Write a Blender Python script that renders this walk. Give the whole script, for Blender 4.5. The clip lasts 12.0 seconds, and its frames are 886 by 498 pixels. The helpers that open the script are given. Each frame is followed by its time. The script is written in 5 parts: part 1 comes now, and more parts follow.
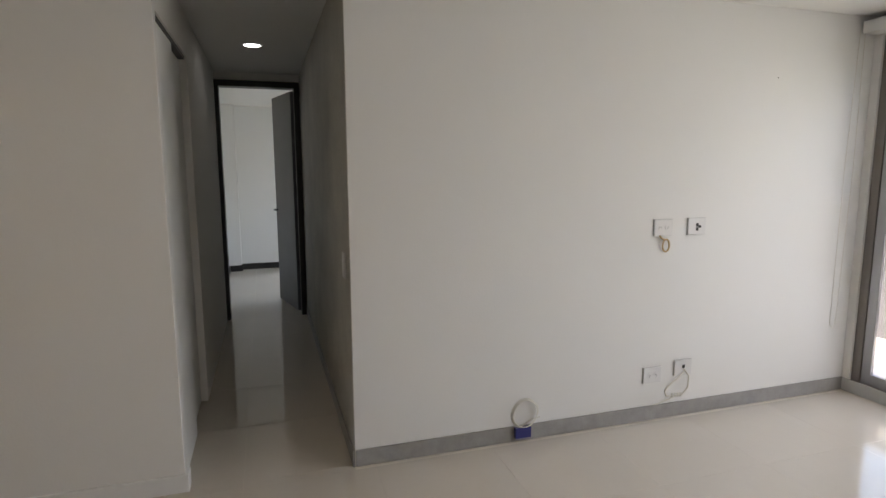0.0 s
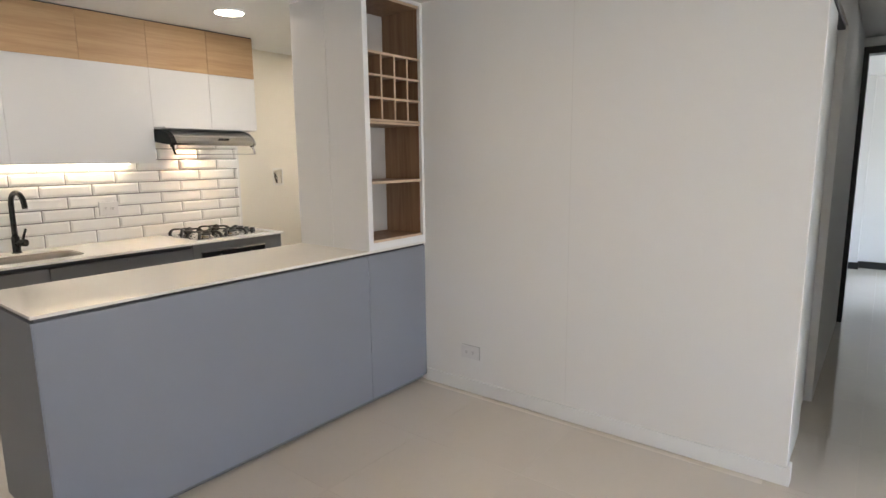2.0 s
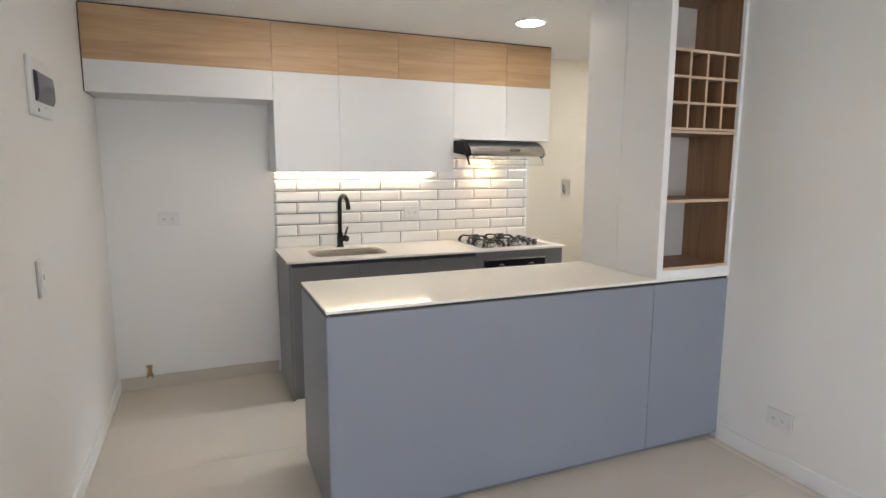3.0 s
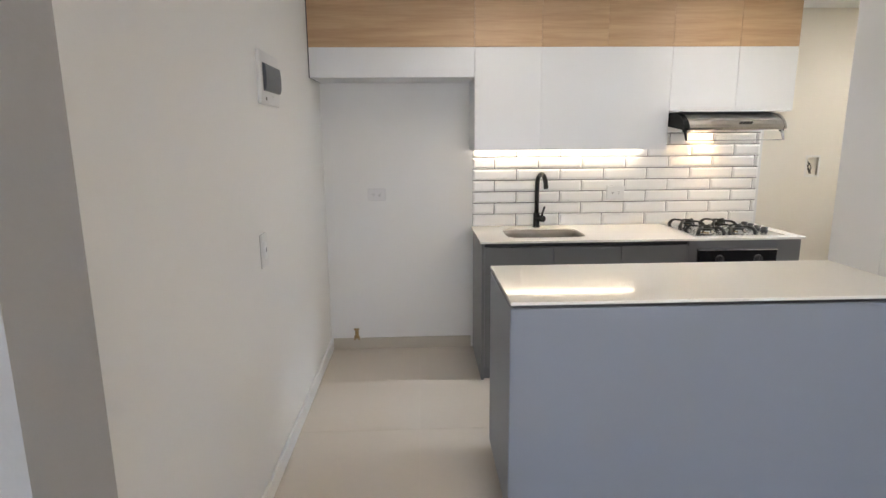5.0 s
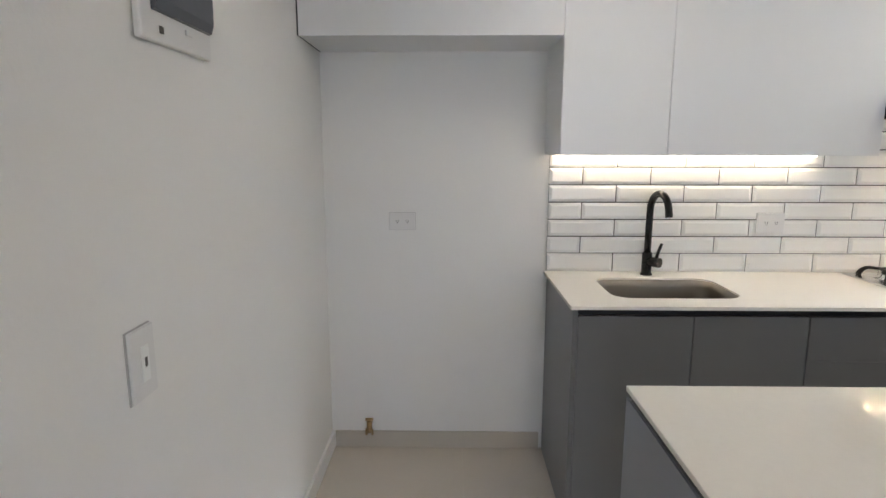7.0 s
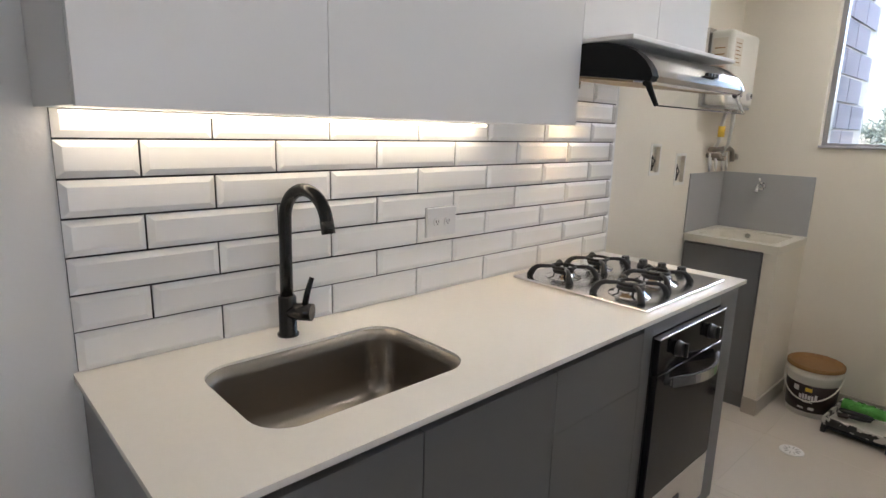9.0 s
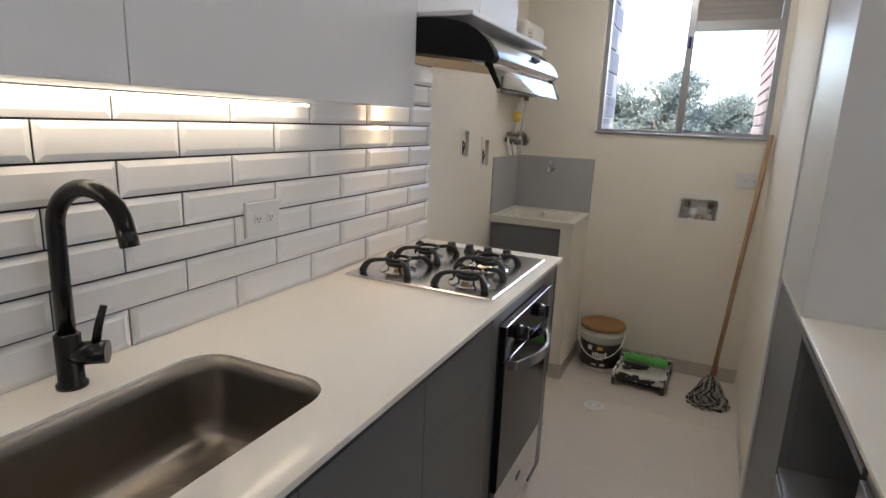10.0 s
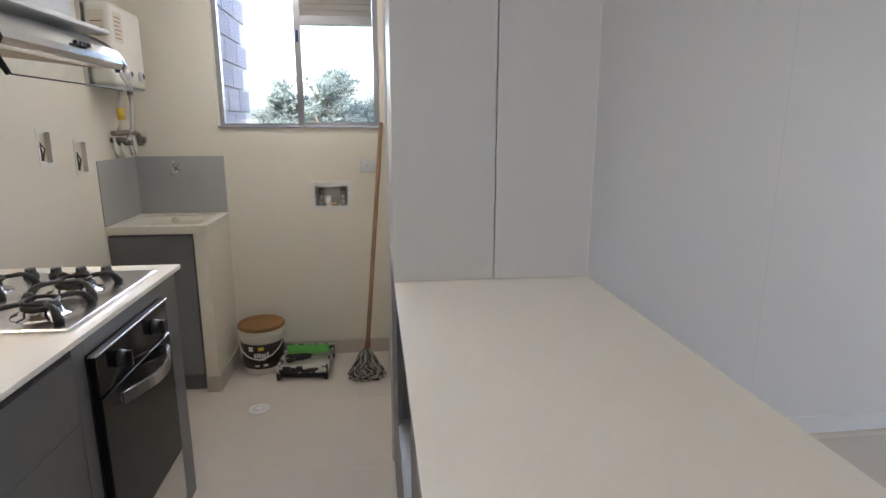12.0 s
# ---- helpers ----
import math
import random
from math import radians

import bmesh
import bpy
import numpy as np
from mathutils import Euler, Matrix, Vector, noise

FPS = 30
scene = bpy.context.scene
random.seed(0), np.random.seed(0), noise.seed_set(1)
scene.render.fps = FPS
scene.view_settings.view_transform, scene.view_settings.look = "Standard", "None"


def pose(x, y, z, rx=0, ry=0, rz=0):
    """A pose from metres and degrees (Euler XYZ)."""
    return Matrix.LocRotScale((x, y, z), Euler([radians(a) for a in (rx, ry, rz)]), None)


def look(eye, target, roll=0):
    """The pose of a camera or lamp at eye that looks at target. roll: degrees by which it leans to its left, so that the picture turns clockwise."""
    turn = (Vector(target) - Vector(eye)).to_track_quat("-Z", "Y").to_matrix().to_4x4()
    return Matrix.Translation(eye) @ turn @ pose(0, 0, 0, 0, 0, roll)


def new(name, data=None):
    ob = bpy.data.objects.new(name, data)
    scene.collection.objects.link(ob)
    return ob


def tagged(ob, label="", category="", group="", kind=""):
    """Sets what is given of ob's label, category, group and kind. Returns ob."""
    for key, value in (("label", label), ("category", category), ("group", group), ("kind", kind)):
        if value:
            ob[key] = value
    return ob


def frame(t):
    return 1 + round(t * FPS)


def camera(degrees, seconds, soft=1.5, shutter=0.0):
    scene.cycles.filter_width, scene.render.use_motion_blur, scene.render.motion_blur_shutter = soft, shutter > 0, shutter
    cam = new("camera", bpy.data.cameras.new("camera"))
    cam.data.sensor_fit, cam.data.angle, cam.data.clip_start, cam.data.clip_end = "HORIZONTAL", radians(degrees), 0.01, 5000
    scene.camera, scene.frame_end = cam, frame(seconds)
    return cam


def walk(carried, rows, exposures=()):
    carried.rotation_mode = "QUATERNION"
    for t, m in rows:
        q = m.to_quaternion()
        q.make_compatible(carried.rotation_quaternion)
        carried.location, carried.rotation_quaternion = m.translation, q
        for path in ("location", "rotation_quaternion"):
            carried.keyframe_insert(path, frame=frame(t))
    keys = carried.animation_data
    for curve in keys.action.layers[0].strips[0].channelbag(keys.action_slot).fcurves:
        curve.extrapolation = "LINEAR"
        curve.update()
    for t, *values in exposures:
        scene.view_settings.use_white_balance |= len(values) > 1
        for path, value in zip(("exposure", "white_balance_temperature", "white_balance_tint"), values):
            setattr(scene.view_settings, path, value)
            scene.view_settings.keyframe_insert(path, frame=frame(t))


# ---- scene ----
cam = camera(76.4, 12.0)
PATH = [
    (0, (0.468, -4.335, 1.423), (2.357, -4.932, 1.143), -0.2),
    (0.5, (0.462, -4.334, 1.418), (2.439, -4.473, 1.149), -0.6),
    (1, (0.452, -4.272, 1.43), (2.404, -3.935, 1.152), -1.2),
    (1.5, (0.437, -4.219, 1.439), (2.238, -3.396, 1.16), -1.5),
    (2, (0.384, -4.167, 1.419), (1.938, -2.95, 1.098), -0.7),
    (2.5, (0.507, -4.085, 1.429), (1.663, -2.482, 1.12), -0.4),
    (3, (0.574, -4.0, 1.446), (1.344, -2.177, 1.156), 0.2),
    (3.5, (0.656, -3.991, 1.472), (0.992, -2.041, 1.181), 1.3),
    (5.5, (0.653, -3.692, 1.486), (0.66, -1.732, 1.088), 0.1),
    (6, (0.644, -3.327, 1.474), (0.537, -1.361, 1.123), 0.8),
    (6.5, (0.576, -2.941, 1.45), (0.443, -0.974, 1.113), 0.4),
    (8.5, (0.689, -1.48, 1.378), (1.678, 0.202, 0.938), 0.3),
    (9, (0.817, -1.293, 1.386), (2.155, 0.135, 0.97), 1.5),
    (9.5, (0.888, -1.158, 1.375), (2.48, -0.019, 0.965), 1.0),
    (10, (0.869, -1.068, 1.376), (2.64, -0.252, 0.931), 2.4),
    (10.5, (0.864, -1.065, 1.373), (2.714, -0.439, 0.94), 2.4),
    (11, (0.932, -1.089, 1.37), (2.843, -0.679, 0.941), 1.8),
    (11.5, (0.954, -1.164, 1.368), (2.903, -1.04, 0.937), 1.1),
    (12, (0.958, -1.293, 1.361), (2.897, -1.526, 0.929), -0.0),
]
walk(cam, [(t, look(e, g, r)) for t, e, g, r in PATH],
     exposures=[(0.0, 3.21, 7680, 14), (1.0, 4.12, 7480, 14), (2.0, 4.38, 6980, 13), (3.5, 4.56, 6520, 12), (5.5, 4.54, 6450, 12), (6.5, 4.35, 6320, 11), (8.5, 4.30, 6250, 13), (9.5, 3.72, 6250, 14), (11.0, 3.69, 6230, 14), (12.0, 4.03, 6130, 13)])

# ---- world and light ----
world = bpy.data.worlds.new("world")
scene.world = world
world.use_nodes = True
wn = world.node_tree
wn.nodes.clear()
sky = wn.nodes.new("ShaderNodeTexSky")
sky.sky_type = 'NISHITA'
sky.sun_disc = False
sky.sun_elevation = radians(50)
sky.sun_rotation = radians(297)
sky.air_density, sky.dust_density = 1.0, 4.0
bgn = wn.nodes.new("ShaderNodeBackground")
bgn.inputs["Strength"].default_value = 0.15
wout = wn.nodes.new("ShaderNodeOutputWorld")
wn.links.new(sky.outputs[0], bgn.inputs["Color"])
wn.links.new(bgn.outputs[0], wout.inputs["Surface"])

sun_data = bpy.data.lights.new("sun", "SUN")
sun_data.energy, sun_data.angle, sun_data.color = 1.4, radians(12), (1.0, 0.96, 0.9)
sun = new("sun", sun_data)
sun.matrix_world = look((-28.5, 14.5, 38.3), (0, 0, 0))


def window_light(name, eye, target, w, h, power, color):
    d = bpy.data.lights.new(name, "AREA")
    d.shape, d.size, d.size_y, d.energy, d.color = "RECTANGLE", w, h, power, color
    ob = new(name, d)
    ob.matrix_world = look(eye, target)
    return ob


window_light("living_window_light", (0.85, -7.79, 1.15), (0.85, -4.5, 0.7), 3.7, 1.9, 2.8, (0.86, 0.93, 0.99))
# Unseen lamp added outside, above the view, in place of bright eastern sky.
window_light("laundry_sky_fill", (11.0, -0.85, 5.5), (1.0, -1.0, 0.4), 2.4, 1.4, 28.0, (0.90, 0.95, 1.0))
window_light("bedroom_window_light", (7.6, -6.45, 1.5), (7.6, 0, 1.0), 2.0, 1.3, 1.1, (0.72, 0.87, 1.0))

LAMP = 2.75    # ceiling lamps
STRIP = 0.80   # strip under the wall cabinets
HOOD = 48.0    # bulb in the hood


# ---- materials ----
def mat(name, col, rough=0.5, metal=0.0, var=0.05, scale=3.0, bump=0.05, bscale=150.0, coat=0.0, rvar=0.06,
        stretch=(1, 1, 1), rand=0.0, ior=1.5):
    m = bpy.data.materials.new(name)
    m.use_nodes = True
    nt = m.node_tree
    N, L = nt.nodes, nt.links
    b = N["Principled BSDF"]
    b.inputs["Roughness"].default_value = rough
    b.inputs["Metallic"].default_value = metal
    b.inputs["Coat Weight"].default_value = coat
    b.inputs["Coat Roughness"].default_value = 0.06
    b.inputs["IOR"].default_value = ior
    tc = N.new("ShaderNodeTexCoord")
    mp = N.new("ShaderNodeMapping")
    mp.inputs["Scale"].default_value = stretch
    L.new(tc.outputs["Object"], mp.inputs["Vector"])
    big = N.new("ShaderNodeTexNoise")
    big.inputs["Scale"].default_value = scale
    big.inputs["Detail"].default_value = 5
    fine = N.new("ShaderNodeTexNoise")
    fine.inputs["Scale"].default_value = bscale
    fine.inputs["Detail"].default_value = 3
    L.new(mp.outputs[0], big.inputs["Vector"])
    L.new(mp.outputs[0], fine.inputs["Vector"])
    mix = N.new("ShaderNodeMix")
    mix.data_type = 'RGBA'
    mix.inputs["A"].default_value = (*[max(0, c * (1 - var)) for c in col], 1)
    mix.inputs["B"].default_value = (*[min(1, c * (1 + var)) for c in col], 1)
    add = N.new("ShaderNodeMath")
    add.operation = 'MULTIPLY_ADD'
    add.inputs[1].default_value = 0.3
    L.new(fine.outputs["Fac"], add.inputs[0])
    sc = N.new("ShaderNodeMath")
    sc.operation = 'MULTIPLY'
    sc.inputs[1].default_value = 0.7
    L.new(big.outputs["Fac"], sc.inputs[0])
    L.new(sc.outputs[0], add.inputs[2])
    fac = add.outputs[0]
    if rand:
        oi = N.new("ShaderNodeObjectInfo")
        ra = N.new("ShaderNodeMath")
        ra.operation = 'MULTIPLY_ADD'
        ra.inputs[1].default_value = rand
        L.new(oi.outputs["Random"], ra.inputs[0])
        L.new(fac, ra.inputs[2])
        fac = ra.outputs[0]
    L.new(fac, mix.inputs["Factor"])
    L.new(mix.outputs["Result"], b.inputs["Base Color"])
    rr = N.new("ShaderNodeMapRange")
    rr.inputs["To Min"].default_value = max(0.02, rough - rvar)
    rr.inputs["To Max"].default_value = min(1, rough + rvar)
    L.new(big.outputs["Fac"], rr.inputs["Value"])
    L.new(rr.outputs[0], b.inputs["Roughness"])
    if bump:
        bp = N.new("ShaderNodeBump")
        bp.inputs["Strength"].default_value = bump
        bp.inputs["Distance"].default_value = 0.004
        L.new(fine.outputs["Fac"], bp.inputs["Height"])
        L.new(bp.outputs[0], b.inputs["Normal"])
    return m


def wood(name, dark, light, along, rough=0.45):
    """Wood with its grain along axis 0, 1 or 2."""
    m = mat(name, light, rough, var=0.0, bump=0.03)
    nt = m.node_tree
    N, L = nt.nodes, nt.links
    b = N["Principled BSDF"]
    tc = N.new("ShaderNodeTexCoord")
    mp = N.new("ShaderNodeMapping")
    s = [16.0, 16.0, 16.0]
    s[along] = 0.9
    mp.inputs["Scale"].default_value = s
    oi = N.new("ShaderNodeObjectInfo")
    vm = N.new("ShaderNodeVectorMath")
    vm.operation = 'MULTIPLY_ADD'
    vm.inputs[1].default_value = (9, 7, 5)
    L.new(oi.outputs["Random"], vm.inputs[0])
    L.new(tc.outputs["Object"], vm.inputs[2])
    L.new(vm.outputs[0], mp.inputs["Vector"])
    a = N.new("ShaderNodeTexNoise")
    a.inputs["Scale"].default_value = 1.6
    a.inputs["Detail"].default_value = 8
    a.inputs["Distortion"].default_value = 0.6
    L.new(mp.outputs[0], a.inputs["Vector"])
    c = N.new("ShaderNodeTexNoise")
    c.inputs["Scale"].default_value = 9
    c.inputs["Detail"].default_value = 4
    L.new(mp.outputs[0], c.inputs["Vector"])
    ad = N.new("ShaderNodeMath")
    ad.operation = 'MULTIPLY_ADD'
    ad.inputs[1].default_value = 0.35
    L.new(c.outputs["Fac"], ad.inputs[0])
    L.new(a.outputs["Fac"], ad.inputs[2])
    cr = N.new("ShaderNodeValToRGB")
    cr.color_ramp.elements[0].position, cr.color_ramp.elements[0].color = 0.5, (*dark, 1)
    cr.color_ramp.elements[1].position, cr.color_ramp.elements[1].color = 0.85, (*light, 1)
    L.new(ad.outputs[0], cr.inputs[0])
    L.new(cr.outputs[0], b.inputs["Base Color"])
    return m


def glow(name, col, strength):
    m = bpy.data.materials.new(name)
    m.use_nodes = True
    b = m.node_tree.nodes["Principled BSDF"]
    b.inputs["Base Color"].default_value = (*col, 1)
    b.inputs["Emission Color"].default_value = (*col, 1)
    b.inputs["Emission Strength"].default_value = strength
    return m


def glass_mat(name, tint, rough=0.0):
    m = bpy.data.materials.new(name)
    m.use_nodes = True
    b = m.node_tree.nodes["Principled BSDF"]
    b.inputs["Base Color"].default_value = (*tint, 1)
    b.inputs["Transmission Weight"].default_value = 1.0
    b.inputs["Roughness"].default_value = rough
    b.inputs["IOR"].default_value = 1.45
    return m


M_WHITE = mat("white_wall_paint", (0.78, 0.77, 0.75), 0.7, var=0.025, scale=1.3, bump=0.12, bscale=90)
M_GREYWALL = mat("warm_grey_wall", (0.30, 0.29, 0.28), 0.7, var=0.04, scale=1.3, bump=0.12, bscale=90)
M_CREAM = mat("cream_wall_paint", (0.81, 0.76, 0.66), 0.65, var=0.03, scale=1.5, bump=0.14, bscale=80)
M_CEIL = mat("ceiling_paint", (0.80, 0.79, 0.77), 0.8, var=0.02, scale=1.0, bump=0.05)
M_CEMENT = mat("grey_microcement", (0.47, 0.445, 0.39), 0.55, var=0.5, scale=3.0, bump=0.18, bscale=45)
M_TRIM = mat("white_trim_paint", (0.80, 0.80, 0.79), 0.4, var=0.02, bump=0.03)
M_GREYTILE = mat("grey_skirting_tile", (0.32, 0.31, 0.30), 0.4, var=0.35, scale=16, bump=0.05)
M_FLOOR = mat("polished_beige_porcelain", (0.63, 0.575, 0.505), 0.07, var=0.05, scale=2.5, bump=0.012, bscale=30, rvar=0.04, rand=0.15)
M_JOINT = mat("tile_grout", (0.68, 0.62, 0.54), 0.8, var=0.1, bump=0.1)
M_SKIRT = mat("beige_skirting_tile", (0.52, 0.47, 0.40), 0.3, var=0.06, scale=5, bump=0.02)
M_LACQ = mat("white_lacquer_board", (0.70, 0.70, 0.70), 0.33, var=0.012, scale=2, bump=0.01)
# Bluish tone holds the daylight on the peninsula front; its rear uses dark grey.
M_GREYBOARD = mat("daylit_blue_grey_board", (0.225, 0.244, 0.288), 0.42, var=0.03, scale=2.5, bump=0.02, bscale=300)
M_DARKGREY = mat("dark_grey_board", (0.175, 0.177, 0.185), 0.42, var=0.04, scale=3, bump=0.02, bscale=300)
M_PLINTH = mat("plinth_board", (0.16, 0.16, 0.17), 0.5, var=0.06)
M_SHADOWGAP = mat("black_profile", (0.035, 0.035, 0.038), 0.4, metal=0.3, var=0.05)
M_QUARTZ = mat("white_quartz", (0.80, 0.775, 0.72), 0.06, var=0.035, scale=60, bump=0.0, rvar=0.01, ior=1.26)
M_OAK = wood("light_oak_veneer", (0.43, 0.27, 0.14), (0.55, 0.365, 0.205), 0)
# Oak darkened to hold the shade inside the rack; front edges stay pale.
M_OAKSHADE = wood("oak_darkened_for_shade", (0.21, 0.11, 0.055), (0.31, 0.18, 0.10), 2)
M_OAKEDGE = wood("pale_oak_edge", (0.52, 0.38, 0.26), (0.66, 0.50, 0.36), 0)
M_TILE = mat("white_glazed_tile", (0.83, 0.82, 0.80), 0.20, var=0.015, scale=5, bump=0.04, bscale=25, rand=0.3, rvar=0.03)
M_GROUT = mat("dark_grout", (0.022, 0.022, 0.023), 0.85, var=0.2, bump=0.2)
M_STEEL = mat("brushed_steel", (0.62, 0.61, 0.60), 0.17, metal=1.0, var=0.03, scale=14, bump=0, stretch=(0.6, 9, 9), rvar=0.03)
M_SINK = mat("satin_steel", (0.29, 0.262, 0.23), 0.36, metal=1.0, var=0.05, scale=8, bump=0, stretch=(1, 6, 6), rvar=0.04)
M_HOB = mat("satin_hob_steel", (0.72, 0.72, 0.73), 0.22, metal=1.0, var=0.02, scale=10, bump=0, rvar=0.03)
M_PIPE = mat("dull_pipe_metal", (0.27, 0.235, 0.20), 0.42, metal=0.7, var=0.25, scale=40)
M_CHROME = mat("chrome", (0.75, 0.75, 0.76), 0.12, metal=1.0, var=0.03, bump=0)
M_BLACK = mat("satin_black_metal", (0.010, 0.0095, 0.009), 0.24, metal=0.2, var=0.1)
M_IRON = mat("cast_iron", (0.008, 0.008, 0.008), 0.5, var=0.25, bump=0.2, bscale=300)
M_BLACKGLASS = mat("black_glass", (0.010, 0.010, 0.012), 0.09, var=0.05, bump=0, rvar=0.02, ior=1.27)
M_BLACKPL = mat("black_plastic", (0.02, 0.02, 0.022), 0.4, var=0.08)
M_PLATE = mat("white_plate_plastic", (0.71, 0.70, 0.69), 0.35, var=0.015, bump=0)
M_BOXWHITE = mat("white_box_plastic", (0.79, 0.77, 0.72), 0.4, var=0.015, bump=0)
# Grey of the white rack back in shade; also colours the wall joint.
M_BACKBOARD = mat("shaded_back_and_joint_grey", (0.52, 0.49, 0.46), 0.5, var=0.03, bump=0.01)
# Grey for the contact shadow round wall plates and for the drain slots.
M_SHADESLOT = mat("plate_shadow_and_slot_grey", (0.46, 0.45, 0.44), 0.6, var=0.05, bump=0)
M_SLAT = mat("taupe_louvre_paint", (0.34, 0.31, 0.27), 0.5, var=0.08)
M_SLOT = mat("dark_slot", (0.06, 0.055, 0.05), 0.6, var=0.05, bump=0)
M_ALU = mat("grey_aluminium", (0.42, 0.42, 0.43), 0.4, metal=0.85, var=0.06, bump=0.02)
M_BRONZE = mat("brown_grey_aluminium", (0.23, 0.205, 0.19), 0.42, metal=0.6, var=0.06, bump=0.02)
M_SILL = mat("pale_grey_threshold", (0.52, 0.52, 0.52), 0.35, var=0.05, scale=8, bump=0.02)
M_SLATE = mat("dark_grey_render", (0.16, 0.16, 0.175), 0.8, var=0.15, scale=3, bump=0.15, bscale=60)
M_CABLE = mat("ivory_cable", (0.70, 0.67, 0.60), 0.5, var=0.04, bump=0)
M_BRASS = mat("aged_brass", (0.40, 0.28, 0.14), 0.38, metal=0.9, var=0.2)
M_DOOR = mat("dark_grey_door", (0.085, 0.085, 0.092), 0.4, var=0.08, scale=4, bump=0.03)
M_FRAMEBLK = mat("black_door_frame", (0.012, 0.011, 0.011), 0.4, var=0.1)
M_CERAMIC = mat("granite_resin_basin", (0.74, 0.70, 0.60), 0.3, var=0.05, scale=40, bump=0.01)
M_GREYPANEL = mat("grey_splash_panel", (0.41, 0.41, 0.41), 0.3, var=0.04, scale=3)
M_HEATER = mat("heater_enamel", (0.78, 0.76, 0.70), 0.35, var=0.02)
M_LABEL = mat("faded_label", (0.70, 0.64, 0.55), 0.6, var=0.06, scale=60)
M_YELLOW = mat("yellow_tape", (0.75, 0.52, 0.05), 0.5, var=0.1)
M_HOSE = mat("white_hose", (0.72, 0.71, 0.68), 0.4, var=0.05)
M_RED = mat("red_brown_plastic", (0.20, 0.055, 0.03), 0.45, var=0.15)
M_STICK = wood("mop_stick_wood", (0.27, 0.15, 0.075), (0.42, 0.27, 0.15), 2)
M_MOP = mat("grey_cotton", (0.30, 0.28, 0.26), 0.95, var=0.4, scale=25, bump=0.4)
_N, _L = M_MOP.node_tree.nodes, M_MOP.node_tree.links
_g = _N.new("ShaderNodeNewGeometry")
_r = _N.new("ShaderNodeValToRGB")
_r.color_ramp.elements[0].position, _r.color_ramp.elements[0].color = 0.25, (0.03, 0.026, 0.023, 1)
_r.color_ramp.elements[1].position, _r.color_ramp.elements[1].color = 0.8, (0.46, 0.43, 0.38, 1)
_L.new(_g.outputs["Random Per Island"], _r.inputs[0])
_L.new(_r.outputs[0], _N["Principled BSDF"].inputs["Base Color"])
M_CAPBLACK = mat("matt_black_cap", (0.008, 0.008, 0.008), 0.6, var=0.1, bump=0.02, ior=1.3)
M_PAIL = mat("white_pail_plastic", (0.76, 0.74, 0.68), 0.4, var=0.05, scale=12)
M_LID = mat("ochre_dried_paint", (0.30, 0.16, 0.055), 0.6, var=0.25, scale=25, bump=0.2)
M_PAILBAND = mat("dark_brown_print", (0.028, 0.016, 0.014), 0.4, var=0.2)
M_GREENFUR = mat("green_roller_nap", (0.17, 0.56, 0.12), 0.9, var=0.3, scale=40, bump=0.6, bscale=400)
M_TRAYPAINT = mat("splashed_white_paint", (0.62, 0.60, 0.55), 0.6, var=0.4, scale=18, bump=0.3, bscale=60)
M_TRAYBLACK = mat("black_tray_plastic", (0.03, 0.03, 0.03), 0.5, var=0.6, scale=30)
def splashed(name):
    m = mat(name, (0.03, 0.03, 0.03), 0.55, var=0.0, bump=0.2, bscale=60)
    N, L = m.node_tree.nodes, m.node_tree.links
    tc = N.new("ShaderNodeTexCoord")
    n = N.new("ShaderNodeTexNoise")
    n.inputs["Scale"].default_value = 26
    n.inputs["Detail"].default_value = 6
    L.new(tc.outputs["Object"], n.inputs["Vector"])
    cr = N.new("ShaderNodeValToRGB")
    cr.color_ramp.elements[0].position, cr.color_ramp.elements[0].color = 0.49, (0.025, 0.025, 0.025, 1)
    cr.color_ramp.elements[1].position, cr.color_ramp.elements[1].color = 0.53, (0.66, 0.64, 0.60, 1)
    L.new(n.outputs["Fac"], cr.inputs[0])
    L.new(cr.outputs[0], N["Principled BSDF"].inputs["Base Color"])
    return m


M_SPLASH = splashed("black_plastic_splashed_white")
M_FILTER = mat("greasy_filter", (0.44, 0.31, 0.17), 0.5, var=0.2, scale=30, bump=0.2)
M_BLUETAPE = mat("blue_plastic", (0.02, 0.025, 0.16), 0.4, var=0.1)
M_BREAKER = mat("smoked_cover", (0.075, 0.08, 0.095), 0.2, var=0.1, bump=0)
M_BRICK = mat("pale_mauve_brick", (0.19, 0.135, 0.13), 0.9, var=0.35, scale=8, bump=0.3, bscale=60, rand=0.4)
M_STONE = mat("grey_block", (0.17, 0.17, 0.20), 0.9, var=0.35, scale=6, bump=0.4, bscale=40, rand=0.3)
M_CONCRETE = mat("concrete", (0.40, 0.39, 0.37), 0.9, var=0.15, scale=1.5, bump=0.2, bscale=40)
M_LEAF = mat("foliage", (0.085, 0.105, 0.095), 0.7, var=0.5, scale=0.8, bump=0)
_N, _L = M_LEAF.node_tree.nodes, M_LEAF.node_tree.links
_t = _N.new("ShaderNodeBsdfTranslucent")
_t.inputs["Color"].default_value = (0.13, 0.165, 0.15, 1)
_m = _N.new("ShaderNodeMixShader")
_m.inputs[0].default_value = 0.55
_L.new(_N["Principled BSDF"].outputs[0], _m.inputs[1])
_L.new(_t.outputs[0], _m.inputs[2])
_L.new(_m.outputs[0], _N["Material Output"].inputs["Surface"])
M_BARK = mat("bark", (0.13, 0.10, 0.07), 0.95, var=0.3, bump=0.5, bscale=30)
